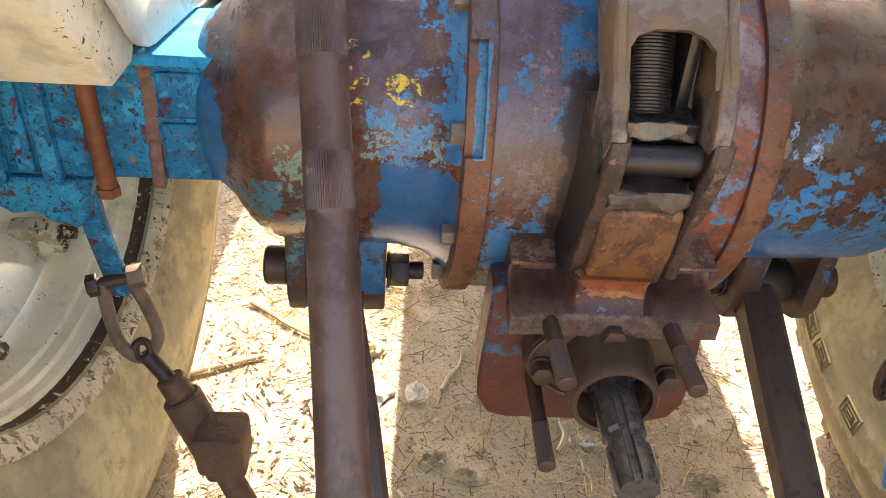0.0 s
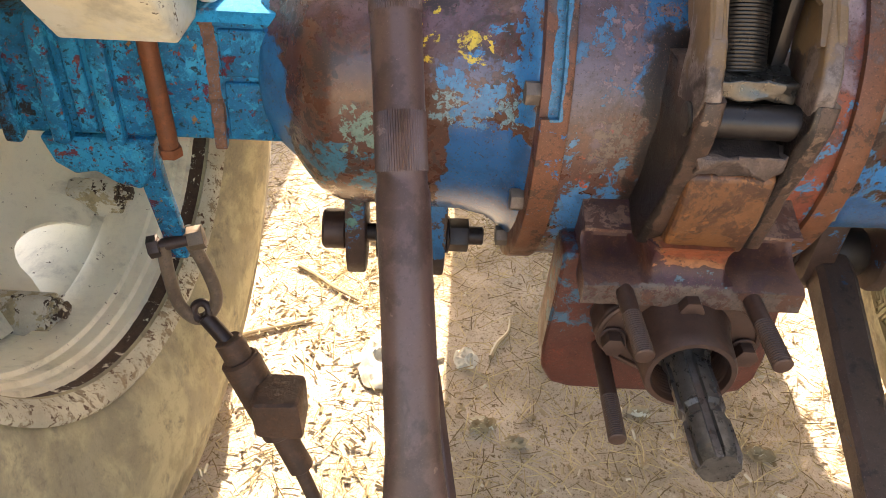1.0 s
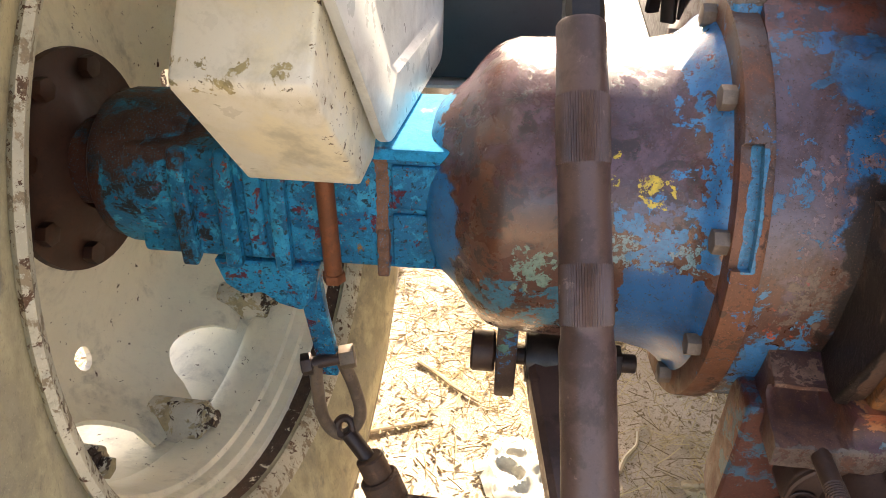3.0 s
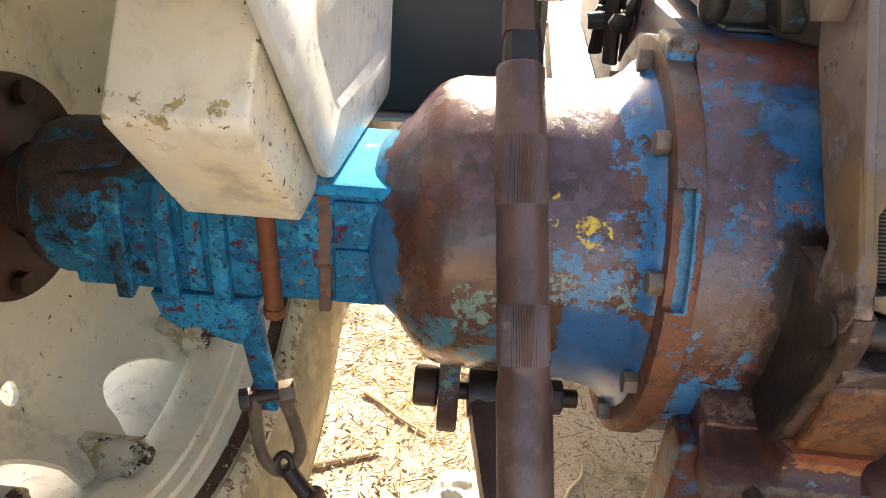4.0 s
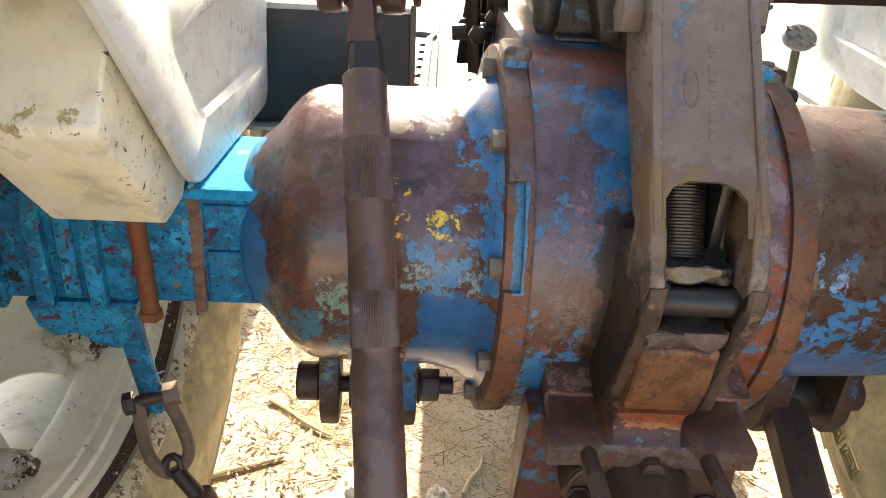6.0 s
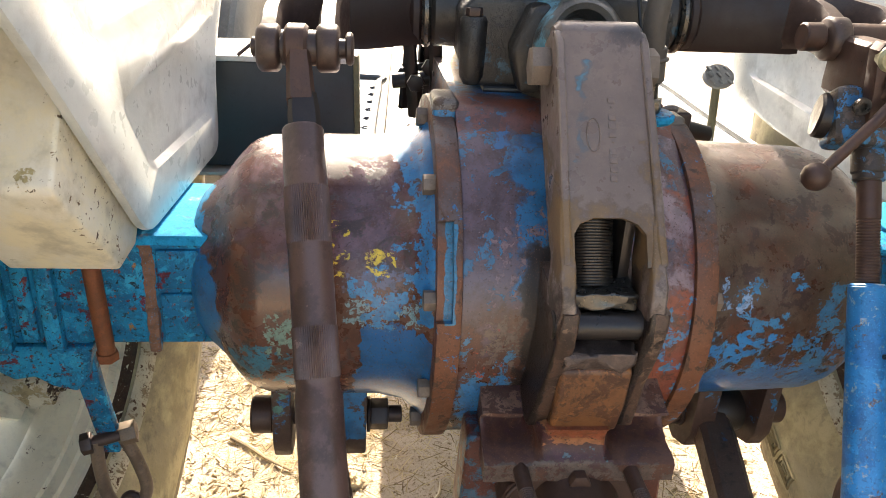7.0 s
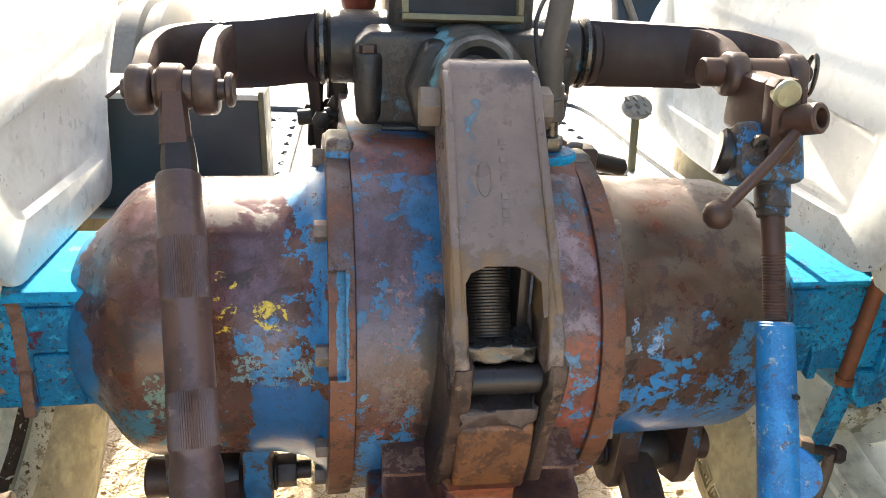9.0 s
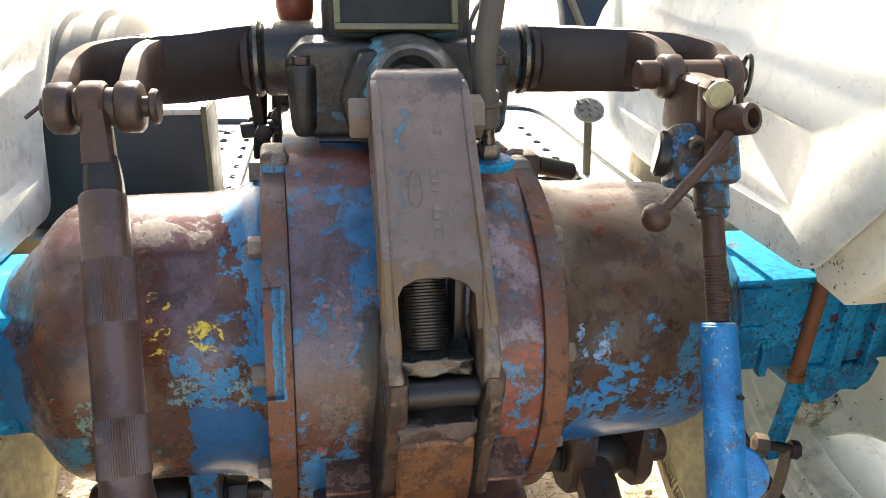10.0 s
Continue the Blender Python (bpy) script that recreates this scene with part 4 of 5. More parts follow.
def left_lift_rod():
    ob = root("lift_rod", (-0.25, 0.50, 0.47), "plain purple-brown painted steel lift rod with forged eye", "lift rod", "lift rods")
    E, F = Vector((-0.311, 0.897, 1.064)), Vector((-0.2585, 0.565, 0.578))
    d = (F - E).normalized()
    L_ = (F - E).length
    rot = d.to_track_quat("Z", "Y").to_matrix().to_4x4()
    m = Matrix.Translation(E) @ rot
    prof = [(0.090, 0.0), (0.090, 0.0215), (0.093, 0.0235), (0.155, 0.0245), (0.157, 0.0255), (0.215, 0.0255), (0.217, 0.0245), (0.30, 0.0245), (0.302, 0.0253), (0.352, 0.0253), (0.354, 0.0240), (0.362, 0.0240), (0.372, 0.0262), (0.45, 0.0256), (0.60, 0.0256), (0.66, 0.0275), (0.70, 0.031), (0.76, 0.033), (0.76, 0.0)]
    bm = lathe(prof, (0, 0, 0), "z", 128)
    for v in bm.verts:
        if 0.156 < v.co.z < 0.216 or 0.301 < v.co.z < 0.353:
            a = math.atan2(v.co.y, v.co.x)
            k = 1 - (0.045 if round(a / (2 * math.pi) * 128) % 2 else 0.0)
            v.co.x *= k
            v.co.y *= k
        thin = 0.925 + 0.075 * min(1.0, max(0.0, (v.co.z - 0.42) / 0.22))
        v.co.x *= thin
        v.co.y *= thin
        if v.co.z > 0.60:
            k = min(1.0, (v.co.z - 0.60) / 0.12)
            v.co.x *= 1 + 0.25 * k
            v.co.y *= 1 - 0.45 * k
    bm.transform(m)
    part("tube", bm, M_rodpaint, ob, "purple-brown painted tube")
    eye = lathe([(-0.0125, 0.0125), (-0.0125, 0.022), (-0.009, 0.0255), (0.009, 0.0255), (0.0125, 0.022), (0.0125, 0.0125)], tuple(E), "x", 32, close=True)
    part("eye", eye, M_grime, ob, "forged dusty eye")
    part("neck", bevel(slab_sweep([tuple(E + d * k) for k in (0.012, 0.030, 0.045, 0.062)], [0.024, 0.027, 0.029, 0.030], [0.046, 0.040, 0.034, 0.030]), 0.005, 3), M_grime, ob)
    part("tang", bevel(slab_sweep([tuple(E + d * k + Vector((0.002, 0, 0))) for k in (0.055, 0.068, 0.080, 0.12)], [0.029, 0.032, 0.034, 0.033], [0.028, 0.030, 0.030, 0.028]), 0.005, 3), M_oily, ob, "dark oily tang below the eye")
    part("bush", lathe([(-0.02, 0.0135), (-0.02, 0.019), (0.022, 0.019), (0.022, 0.0135)], tuple(E + Vector((0.004, 0, 0))), "x", 24, close=True), M_fork, ob)
    return ob


def right_lift_rod():
    ob = root("lift_rod", (0.31, 0.60, 0.50), "bright blue scratched levelling lift rod with crank and screw", "lift rod", "lift rods")
    T, F = Vector((0.343, 0.885, 1.0)), Vector((0.3185, 0.628, 0.53))
    d = (F - T).normalized()
    turn = d.to_track_quat("-Z", "Y").to_matrix().to_4x4()

    def at(k):
        return T + d * k
    part("tube", join(rod(at(0.190), at(0.56), 0.0202, 32, 0.0245), rod(at(0.188), at(0.194), 0.0188, 32)), M_bluerod, ob, "bright blue scratched tube")
    half = [(0.043 * math.cos(t), 0.034 * math.sin(t)) for t in [math.pi * (i / 14 - 0.5) for i in range(15)]]
    lug = cut(prism(half, -0.007, 0.007, "z", 0.002, 2), rod((0.027, 0.0, -0.02), (0.027, 0.0, 0.02), 0.0085, 20))
    out = (Vector((0.80, -0.60, 0.0)) - d * Vector((0.80, -0.60, 0.0)).dot(d)).normalized()
    lug.transform(Matrix.Translation(at(0.352)) @ Matrix((out, -d, out.cross(-d))).transposed().to_4x4())
    part("lug", lug, M_bluerod, ob, "blue rounded eye lug on the tube")
    nip = at(0.252) + Vector((0.006, -0.0178, -0.009))
    part("grease_nipple", join(hexbolt(nip, (0.1, -0.9, 0.45), 0.012, 0.007), rod(nip + Vector((0, -0.005, 0.002)), nip + Vector((0.001, -0.014, 0.007)), 0.003, 10)), M_steel, ob, "grey steel grease nipple")
    part("screw", join(rod(at(0.05), at(0.115), 0.0128, 24), threads(at(0.112), at(0.198), 0.0126, 0.0034, 0.0009)), M_grime, ob, "dusty threaded screw")
    part("collar", join(rod(at(0.028), at(0.062), 0.0195, 28), rod(at(0.060), at(0.070), 0.0175, 28)), M_gear, ob)
    gear = box((-0.040, -0.026, -0.030), (0.036, 0.026, 0.036), 0.011, 3, m=Matrix.Translation(at(0.004) + Vector((-0.020, -0.008, 0.005))) @ turn)
    part("gear_box", roughen(gear, 0.002, 25), M_gear, ob, "blue and brown bevel gear box")
    part("gear_cover", roughen(rod(at(0.008) + Vector((-0.062, 0.012, 0.012)), at(0.008) + Vector((-0.045, 0.006, 0.010)), 0.026, 28), 0.0015, 40), M_oily, ob)
    part("plug", lathe([(0.0, 0.0045), (0.0, 0.0095), (0.005, 0.0095), (0.006, 0.006), (0.004, 0.0)], (0.303, 0.845, 1.026), "y", 20), M_darksteel, ob)
    strap = loft([(0.998, 0.315, 0.345, 0.846, 0.864), (1.04, 0.310, 0.342, 0.845, 0.866), (1.085, 0.305, 0.337, 0.848, 0.868), (1.093, 0.310, 0.332, 0.849, 0.868)], 0.003, 2)
    part("strap", strap, M_grime, ob)
    part("yoke_pin", rod((0.3205, 0.856, 1.079), (0.3195, 0.842, 1.078), 0.0150, 28, cap=0.2), M_pale, ob, "pale greasy round pin head")
    crank = part("crank", sweep(curve([(0.333, 0.834, 1.046), (0.322, 0.829, 1.031), (0.298, 0.824, 1.003), (0.258, 0.818, 0.959)], 5), 0.0064, 14), M_grime, ob, "bare dusty crank handle")
    part("knob", lathe([(-0.016, 0.0), (-0.0139, 0.008), (-0.008, 0.0139), (0, 0.016), (0.008, 0.0139), (0.0139, 0.008), (0.016, 0.0)], (0.254, 0.818, 0.955), "z", 24), M_grime, crank)
    sock = lathe([(-0.014, 0.0), (-0.014, 0.0165), (0.018, 0.0165), (0.020, 0.0145), (0.020, 0.0105), (0.0, 0.0095), (0.0, 0.0)], (0, 0, 0), "z", 28)
    sock.transform(Matrix.Translation((0.338, 0.836, 1.054)) @ Vector((0.42, -0.85, 0.30)).to_track_quat("Z", "Y").to_matrix().to_4x4())
    part("socket", sock, M_grime, crank, "hollow round socket")
    part("spindle", rod((0.338, 0.838, 1.052), (0.318, 0.862, 1.030), 0.010, 18), M_grime, crank)
    return ob


left_lift_rod()
right_lift_rod()


# ---- hydraulic lift ----
def hydraulic_lift():
    ob = root("hydraulic_lift", (0, 1.1, 1.0), "dark oily hydraulic lift cover with two dark lift arms", "hydraulic lift")
    body = prism([(-0.105, 1.006), (-0.122, 1.018), (-0.130, 1.04), (-0.131, 1.098), (-0.112, 1.116), (0.112, 1.116), (0.131, 1.098), (0.130, 1.04), (0.122, 1.018), (0.105, 1.006)], 0.985, 1.30, "y", 0.026, 5, 25)
    part("cover", roughen(body, 0.0015, 30), M_lift, ob, "dark grey cast lift cover")
    # foot set in and coloured black to paint the dark gap under the cover
    part("foot", prism([(0.985, 1.000), (0.985, 1.006), (1.00, 1.020), (1.3, 1.020), (1.3, 1.000)], -0.098, 0.098, "x", 0.004), M_black, ob)
    part("shaft_tube", rod((-0.162, 1.09, 1.084), (0.162, 1.09, 1.084), 0.0455, 40), M_lift, ob)
    nose = lathe([(0.03, 0.078), (0.0, 0.072), (-0.03, 0.060), (-0.06, 0.047), (-0.078, 0.041), (-0.082, 0.036), (-0.078, 0.030), (-0.04, 0.027), (-0.04, 0.0)], (0, 0, 0), "z", 36)
    nose.transform(Matrix.Translation((0.004, 0.985, 1.058)) @ Vector((0, 0.93, -0.30)).to_track_quat("Z", "Y").to_matrix().to_4x4())
    part("nose", nose, M_nose, ob, "grey dusty spring housing nose")
    cheek = prism([(-0.060, 1.01), (-0.072, 1.06), (-0.050, 1.108), (-0.030, 1.112), (-0.035, 1.01)], 0.94, 0.995, "y", 0.008, 3)
    part("cheek", roughen(cheek, 0.002, 30), M_lift, ob)
    for x in (-0.113, 0.112):
        part("post", lathe([(1.008, 0.0), (1.010, 0.010), (1.020, 0.015), (1.050, 0.0165), (1.086, 0.017), (1.091, 0.0145), (1.091, 0.0)], (x, 0.990, 0), "z", 28), M_lift, ob)
        part("bolt", hexbolt((x, 0.990, 1.091), (0, 0, 1), 0.022, 0.010, 0.0), M_bolt, ob)
    part("turret", roughen(box((-0.088, 1.04, 1.09), (0.092, 1.28, 1.24), 0.02, 3), 0.002, 20), M_lift, ob, "blue-grey raised casting")
    for s in (-1, 1):
        part("collar", side(rod((-0.174, 1.09, 1.084), (-0.162, 1.09, 1.084), 0.0475, 40), s), M_steel, ob)
        part("shaft_end", side(rod((-0.190, 1.09, 1.084), (-0.172, 1.09, 1.084), 0.044, 40), s), M_arm, ob)
        if s < 0:
            path = [(-0.176, 1.09, 1.084), (-0.21, 1.068, 1.083), (-0.25, 1.042, 1.081), (-0.285, 1.018, 1.082)]
            prongs = (((-0.268, 1.025, 1.081), (-0.275, 0.99, 1.084), (-0.279, 0.95, 1.080), (-0.279, 0.92, 1.072), (-0.278, 0.897, 1.064)),
                      ((-0.270, 1.022, 1.082), (-0.300, 1.012, 1.085), (-0.330, 0.992, 1.084), (-0.343, 0.955, 1.078), (-0.342, 0.92, 1.071), (-0.341, 0.897, 1.063)))
        else:
            path = [(-0.176, 1.09, 1.084), (-0.215, 1.075, 1.085), (-0.265, 1.055, 1.087), (-0.315, 1.030, 1.089)]
            prongs = (((-0.285, 1.04, 1.088), (-0.300, 1.01, 1.092), (-0.309, 0.985, 1.090), (-0.310, 0.962, 1.086), (-0.309, 0.945, 1.082)),
                      ((-0.285, 1.045, 1.090), (-0.322, 1.035, 1.092), (-0.355, 1.012, 1.093), (-0.377, 0.985, 1.090), (-0.382, 0.965, 1.086), (-0.381, 0.945, 1.081)))
        arm = slab_sweep(curve(path, 5), [0.05] * 16, [0.084, 0.083, 0.083, 0.082, 0.082, 0.081, 0.080, 0.080, 0.079, 0.078, 0.078, 0.077, 0.076, 0.076, 0.075, 0.072])
        a = part("lift_arm", side(bevel(arm, 0.003, 2, 40), s), M_arm, ob, "dark red-brown forged lift arm", 50)
        for q in prongs:
            k = len(curve(q, 6))
            fork = slab_sweep(curve(q, 6), 0.021, [0.070 - 0.026 * j / (k - 1) for j in range(k)])
            end = Vector(q[-1])
            boss = rod(end - Vector((0.0115, 0, 0)), end + Vector((0.0115, 0, 0)), 0.0255, 24)
            part("fork", side(roughen(join(bevel(fork, 0.004, 2, 30), boss), 0.001, 40), s), M_fork, a, "worn forged fork prong", 50)
    part("pivot_pin", join(rod((-0.360, 0.897, 1.064), (-0.252, 0.897, 1.064), 0.0105), rod((-0.259, 0.897, 1.064), (-0.251, 0.897, 1.064), 0.0175)), M_fork, ob, "rusty headed pin through the fork")
    part("split_pin", rod((-0.356, 0.897, 1.070), (-0.374, 0.888, 1.056), 0.002, 8), M_bolt, ob)
    part("pivot_pin", join(rod((0.272, 0.945, 1.083), (0.405, 0.945, 1.083), 0.0105), rod((0.270, 0.945, 1.084), (0.294, 0.945, 1.084), 0.0165)), M_grime, ob, "dark headed swivel pin")
    part("swivel", join(rod((0.320, 0.945, 1.078), (0.371, 0.945, 1.078), 0.023, 24), box((0.308, 0.868, 1.020), (0.345, 0.95, 1.090), 0.012, 3)), M_grime, ob, "brown swivel block")
    ring = [(0.408, 0.945 + 0.010 * math.cos(t), 1.082 + 0.024 * math.sin(t)) for t in [2 * math.pi * i / 24 for i in range(24)]]
    part("linch_ring", sweep(ring, 0.0028, 8, True), M_steel, ob, "steel linch pin ring")
    part("linch_pin", rod((0.398, 0.945, 1.100), (0.401, 0.935, 1.045), 0.0045, 10), M_grime, ob)
    return ob


hydraulic_lift()


def work_lamp():
    ob = root("rear_box", (0, 1.0, 1.13), "black box with khaki rim standing over the lift cover", "box")
    m = pose(-0.004, 1.02, 1.183, -14, 0, 0)
    part("frame", join(*[box(a, b, 0.002, 2, m) for a, b in (((-0.07, -0.02, -0.06), (0.07, 0.0, -0.053)), ((-0.07, -0.02, 0.053), (0.07, 0.0, 0.06)), ((-0.07, -0.02, -0.053), (-0.063, 0.0, 0.053)), ((0.063, -0.02, -0.053), (0.07, 0.0, 0.053)))]), M_khaki, ob, "khaki rim")
    part("body", box((-0.066, -0.004, -0.056), (0.066, 0.07, 0.056), 0.008, 3, m), M_black, ob)
    part("lens", box((-0.063, -0.008, -0.053), (0.063, -0.0045, 0.053), 0.0, 1, m), M_glass, ob)
    part("stem", rod((0, 1.03, 1.10), (0, 1.03, 1.15), 0.014), M_black, ob)
    return ob


work_lamp()
_h = root("hose", (0.088, 0.90, 1.0), "grey rubber oil hose screwed into the centre case", "hose")
part("tube", sweep(curve([(0.084, 0.905, 1.05), (0.078, 0.90, 1.10), (0.085, 0.905, 1.16), (0.10, 0.93, 1.25), (0.12, 1.0, 1.36)], 6), 0.013, 14), M_rubber, _h)
part("ferrule", join(rod((0.085, 0.905, 1.035), (0.082, 0.904, 1.075), 0.0145), rod((0.085, 0.905, 1.058), (0.0845, 0.905, 1.063), 0.0165)), M_rubber, _h)
part("ring", rod((0.088, 0.905, 0.990), (0.088, 0.905, 1.001), 0.030, 28), M_neck, _h, "teal round flange")
part("union", join(hexbolt((0.088, 0.905, 1.001), (0, 0, 1), 0.024, 0.016, 0.0), rod((0.088, 0.905, 1.005), (0.086, 0.905, 1.04), 0.008)), M_steel, _h)

_w = root("cable", (0.078, 0.93, 1.077), "thin black cable running up beside the oil hose", "cable")
part("wire", sweep(curve([(0.078, 0.93, 1.077), (0.073, 0.935, 1.096), (0.071, 0.95, 1.129), (0.08, 0.97, 1.148), (0.097, 1.0, 1.164), (0.124, 1.05, 1.184)], 6), 0.0026, 8), M_black, _w)


# ---- wheels ----
MARKS = ((-62.5, 0.604), (-69.2, 0.599), (-82.3, 0.588))     # raised blocks on the sidewall: degrees, radius
WHEEL_TURN = -62 / 360


def wheel(s):
    ob = root("wheel_assembly", (s * 0.86, AY, 0.0), "large tractor rear wheel with cream rim and dusty tyre", "wheel", "rear wheels")
    c = (0, AY, AZ)
    tyre = [(-0.672, 0.405), (-0.655, 0.43), (-0.640, 0.46), (-0.622, 0.53), (-0.618, 0.60), (-0.628, 0.66), (-0.645, 0.705), (-0.665, 0.728), (-0.74, 0.742), (-0.86, 0.748), (-0.98, 0.742), (-1.055, 0.728), (-1.075, 0.705), (-1.10, 0.62), (-1.10, 0.55), (-1.08, 0.46), (-1.06, 0.43), (-1.045, 0.405)]
    t = part("tyre", side(lathe(tyre, c, "x", 120), s), M_tyre, ob, "dusty tan-grey lugged tyre", 50)
    for i in range(46):
        a = 2 * math.pi * i / 46
        k = i % 2
        bar = bmesh.new()
        secs = []
        for u, top in ((0.0, 0.735), (0.012, 0.762), (0.06, 0.774), (0.14, 0.780), (0.215, 0.782), (0.222, 0.755)):
            x = -0.660 - u if k else -1.060 + u
            skew = 0.26 * (0.10 - u) / 0.75
            secs.append([bar.verts.new((x, math.sin(skew + w) * r, math.cos(skew + w) * r)) for w, r in ((-0.030, 0.70), (-0.022, top), (0.022, top), (0.030, 0.70))])
        for A_, B_ in zip(secs, secs[1:]):
            for j in range(3):
                bar.faces.new((A_[j], A_[j + 1], B_[j + 1], B_[j]))
        bar.faces.new(secs[0])
        bar.faces.new(secs[-1][::-1])
        bar.transform(Matrix.Translation(c) @ Matrix.Rotation(a, 4, "X"))
        part("tread_lug", side(bar, s), M_tyre, t)
    if s > 0:
        for deg, r0 in MARKS:
            for w, h in ((0.029, 0.018), (0.020, 0.011), (0.010, 0.004)):
                loop = []
                for u, v in ((-w, -h), (w, -h), (w, h), (-w, h)):
                    ang = radians(deg) + u / 0.6
                    loop.append((float(np.interp(r0 + v, (0.53, 0.60, 0.66, 0.705), (-0.621, -0.617, -0.627, -0.644))), AY + (r0 + v) * math.cos(ang), AZ + (r0 + v) * math.sin(ang)))
                part("raised_mark", side(sweep(loop, 0.0034, 6, True), s), M_mark, t)
    rim = [(-0.650, 0.432), (-0.646, 0.428), (-0.650, 0.420), (-0.664, 0.412), (-0.695, 0.4085), (-0.699, 0.401), (-0.714, 0.400), (-0.718, 0.393), (-0.735, 0.392), (-0.739, 0.386), (-0.755, 0.385), (-0.765, 0.383), (-0.80, 0.383), (-0.81, 0.390), (-0.83, 0.388), (-0.90, 0.388), (-0.98, 0.392), (-1.0, 0.405), (-1.04, 0.412), (-1.06, 0.43), (-1.05, 0.436), (-1.03, 0.42), (-0.99, 0.412), (-0.90, 0.398), (-0.80, 0.394), (-0.72, 0.406), (-0.67, 0.421)]
    rm = part("rim", side(lathe(rim, c, "x", 120, close=True), s), M_rim, ob, "cream painted rim with rust chips", 40)
    part("rim_edge", side(lathe([(-0.6445, 0.429), (-0.648, 0.4345), (-0.655, 0.432), (-0.655, 0.418), (-0.668, 0.4085), (-0.6665, 0.4065), (-0.652, 0.4155)], c, "x", 120, close=True), s), M_rimedge, rm, "rusty chipped rim edge")
    # dished disc with half-moon openings at the edge
    bm = bmesh.new()
    radii = [(0.10, -0.925), (0.14, -0.925), (0.17, -0.935), (0.22, -0.945), (0.27, -0.945), (0.31, -0.93), (0.330, -0.905), (0.347, -0.875), (0.362, -0.848), (0.388, -0.832)]
    nseg = 180
    grid = []
    for i in range(nseg):
        a = 2 * math.pi * i / nseg
        u = (((a / (2 * math.pi) - WHEEL_TURN) * 9) % 1.0 - 0.5) / 0.30
        edge = 0.388 - (0.050 * math.sqrt(max(0.0, 1 - u * u)) if abs(u) < 1 else 0.0)
        col = []
        for r, x in radii:
            rr = min(r, edge)
            xx = np.interp(rr, [q[0] for q in radii], [q[1] for q in radii])
            col.append(bm.verts.new((float(xx), AY + rr * math.cos(a), AZ + rr * math.sin(a))))
        grid.append(col)
    for i in range(nseg):
        A_, B_ = grid[i], grid[(i + 1) % nseg]
        for j in range(len(radii) - 1):
            if (A_[j].co - A_[j + 1].co).length < 1e-6 and (B_[j].co - B_[j + 1].co).length < 1e-6:
                continue
            try:
                bm.faces.new((A_[j], A_[j + 1], B_[j + 1], B_[j]))
            except ValueError:
                pass
    bmesh.ops.remove_doubles(bm, verts=bm.verts, dist=1e-5)
    bmesh.ops.dissolve_degenerate(bm, edges=bm.edges, dist=1e-5)
    bmesh.ops.recalc_face_normals(bm, faces=bm.faces)
    bmesh.ops.solidify(bm, geom=list(bm.faces), thickness=0.008)
    holes = join(*[rod((-0.90, AY + 0.272 * math.cos(a), AZ + 0.272 * math.sin(a)), (-0.99, AY + 0.272 * math.cos(a), AZ + 0.272 * math.sin(a)), 0.0165, 20) for a in [radians(4), radians(-108), radians(130)]])
    bm = cut(bm, holes)
    part("disc", side(bm, s), M_rim, ob, "cream dished wheel disc with half-moon openings", 40)
    for i in range(9):
        a = 2 * math.pi * (i / 9 + WHEEL_TURN)
        lug = join(prism([(-0.034, 0.392), (-0.026, 0.384), (-0.020, 0.350), (-0.010, 0.340), (0.010, 0.340), (0.020, 0.350), (0.026, 0.384), (0.034, 0.392)], -0.86, -0.778, "x", 0.005, 3),
                   rod((-0.779, 0.0, 0.362), (-0.772, 0.0, 0.362), 0.017, 20), hexbolt((-0.772, 0.0, 0.362), (1, 0, 0), 0.022, 0.010))
        lug = roughen(lug, 0.0015, 45, i)
        lug.transform(Matrix.Translation(c) @ Matrix.Rotation(a - math.pi / 2, 4, "X"))
        part("rim_lug", side(lug, s), M_lug, ob, "cream rim lug with chipped edges")
    hub = part("hub", side(lathe([(-0.885, 0.06), (-0.895, 0.085), (-0.905, 0.10), (-0.908, 0.14), (-0.922, 0.142), (-0.924, 0.0)], c, "x", 64), s), M_hub, ob, "dark rusty hub flange")
    for i in range(8):
        a = 2 * math.pi * (i + 0.5) / 8
        part("stud_nut", side(hexbolt((-0.907, AY + 0.118 * math.cos(a), AZ + 0.118 * math.sin(a)), (1, 0, 0), 0.026, 0.014), s), M_hub, hub)
    return ob


wheel(-1)
wheel(1).location.x -= 0.045        # the right wheel is set a little nearer the middle


# ---- fenders ----
def taper(outline, x0, x1, k):
    """A shallow pocket: the outline at x0 drawn in by k at x1."""
    cy, cz = sum(p[0] for p in outline) / len(outline), sum(p[1] for p in outline) / len(outline)
    bm = bmesh.new()
    rows = []
    for x, q in ((x0 + 0.01, -k), (x0, 0.0), (x1, k)):
        ring = []
        for y, z in outline:
            v = Vector((y - cy, z - cz))
            v *= max(0.0, 1 - q / v.length)
            ring.append(bm.verts.new((x, cy + v.x, cz + v.y)))
        rows.append(ring)
    n = len(outline)
    for A_, B_ in zip(rows, rows[1:]):
        for j in range(n):
            bm.faces.new((A_[j], A_[(j + 1) % n], B_[(j + 1) % n], B_[j]))
    bm.faces.new(rows[0])
    bm.faces.new(rows[-1][::-1])
    return bm


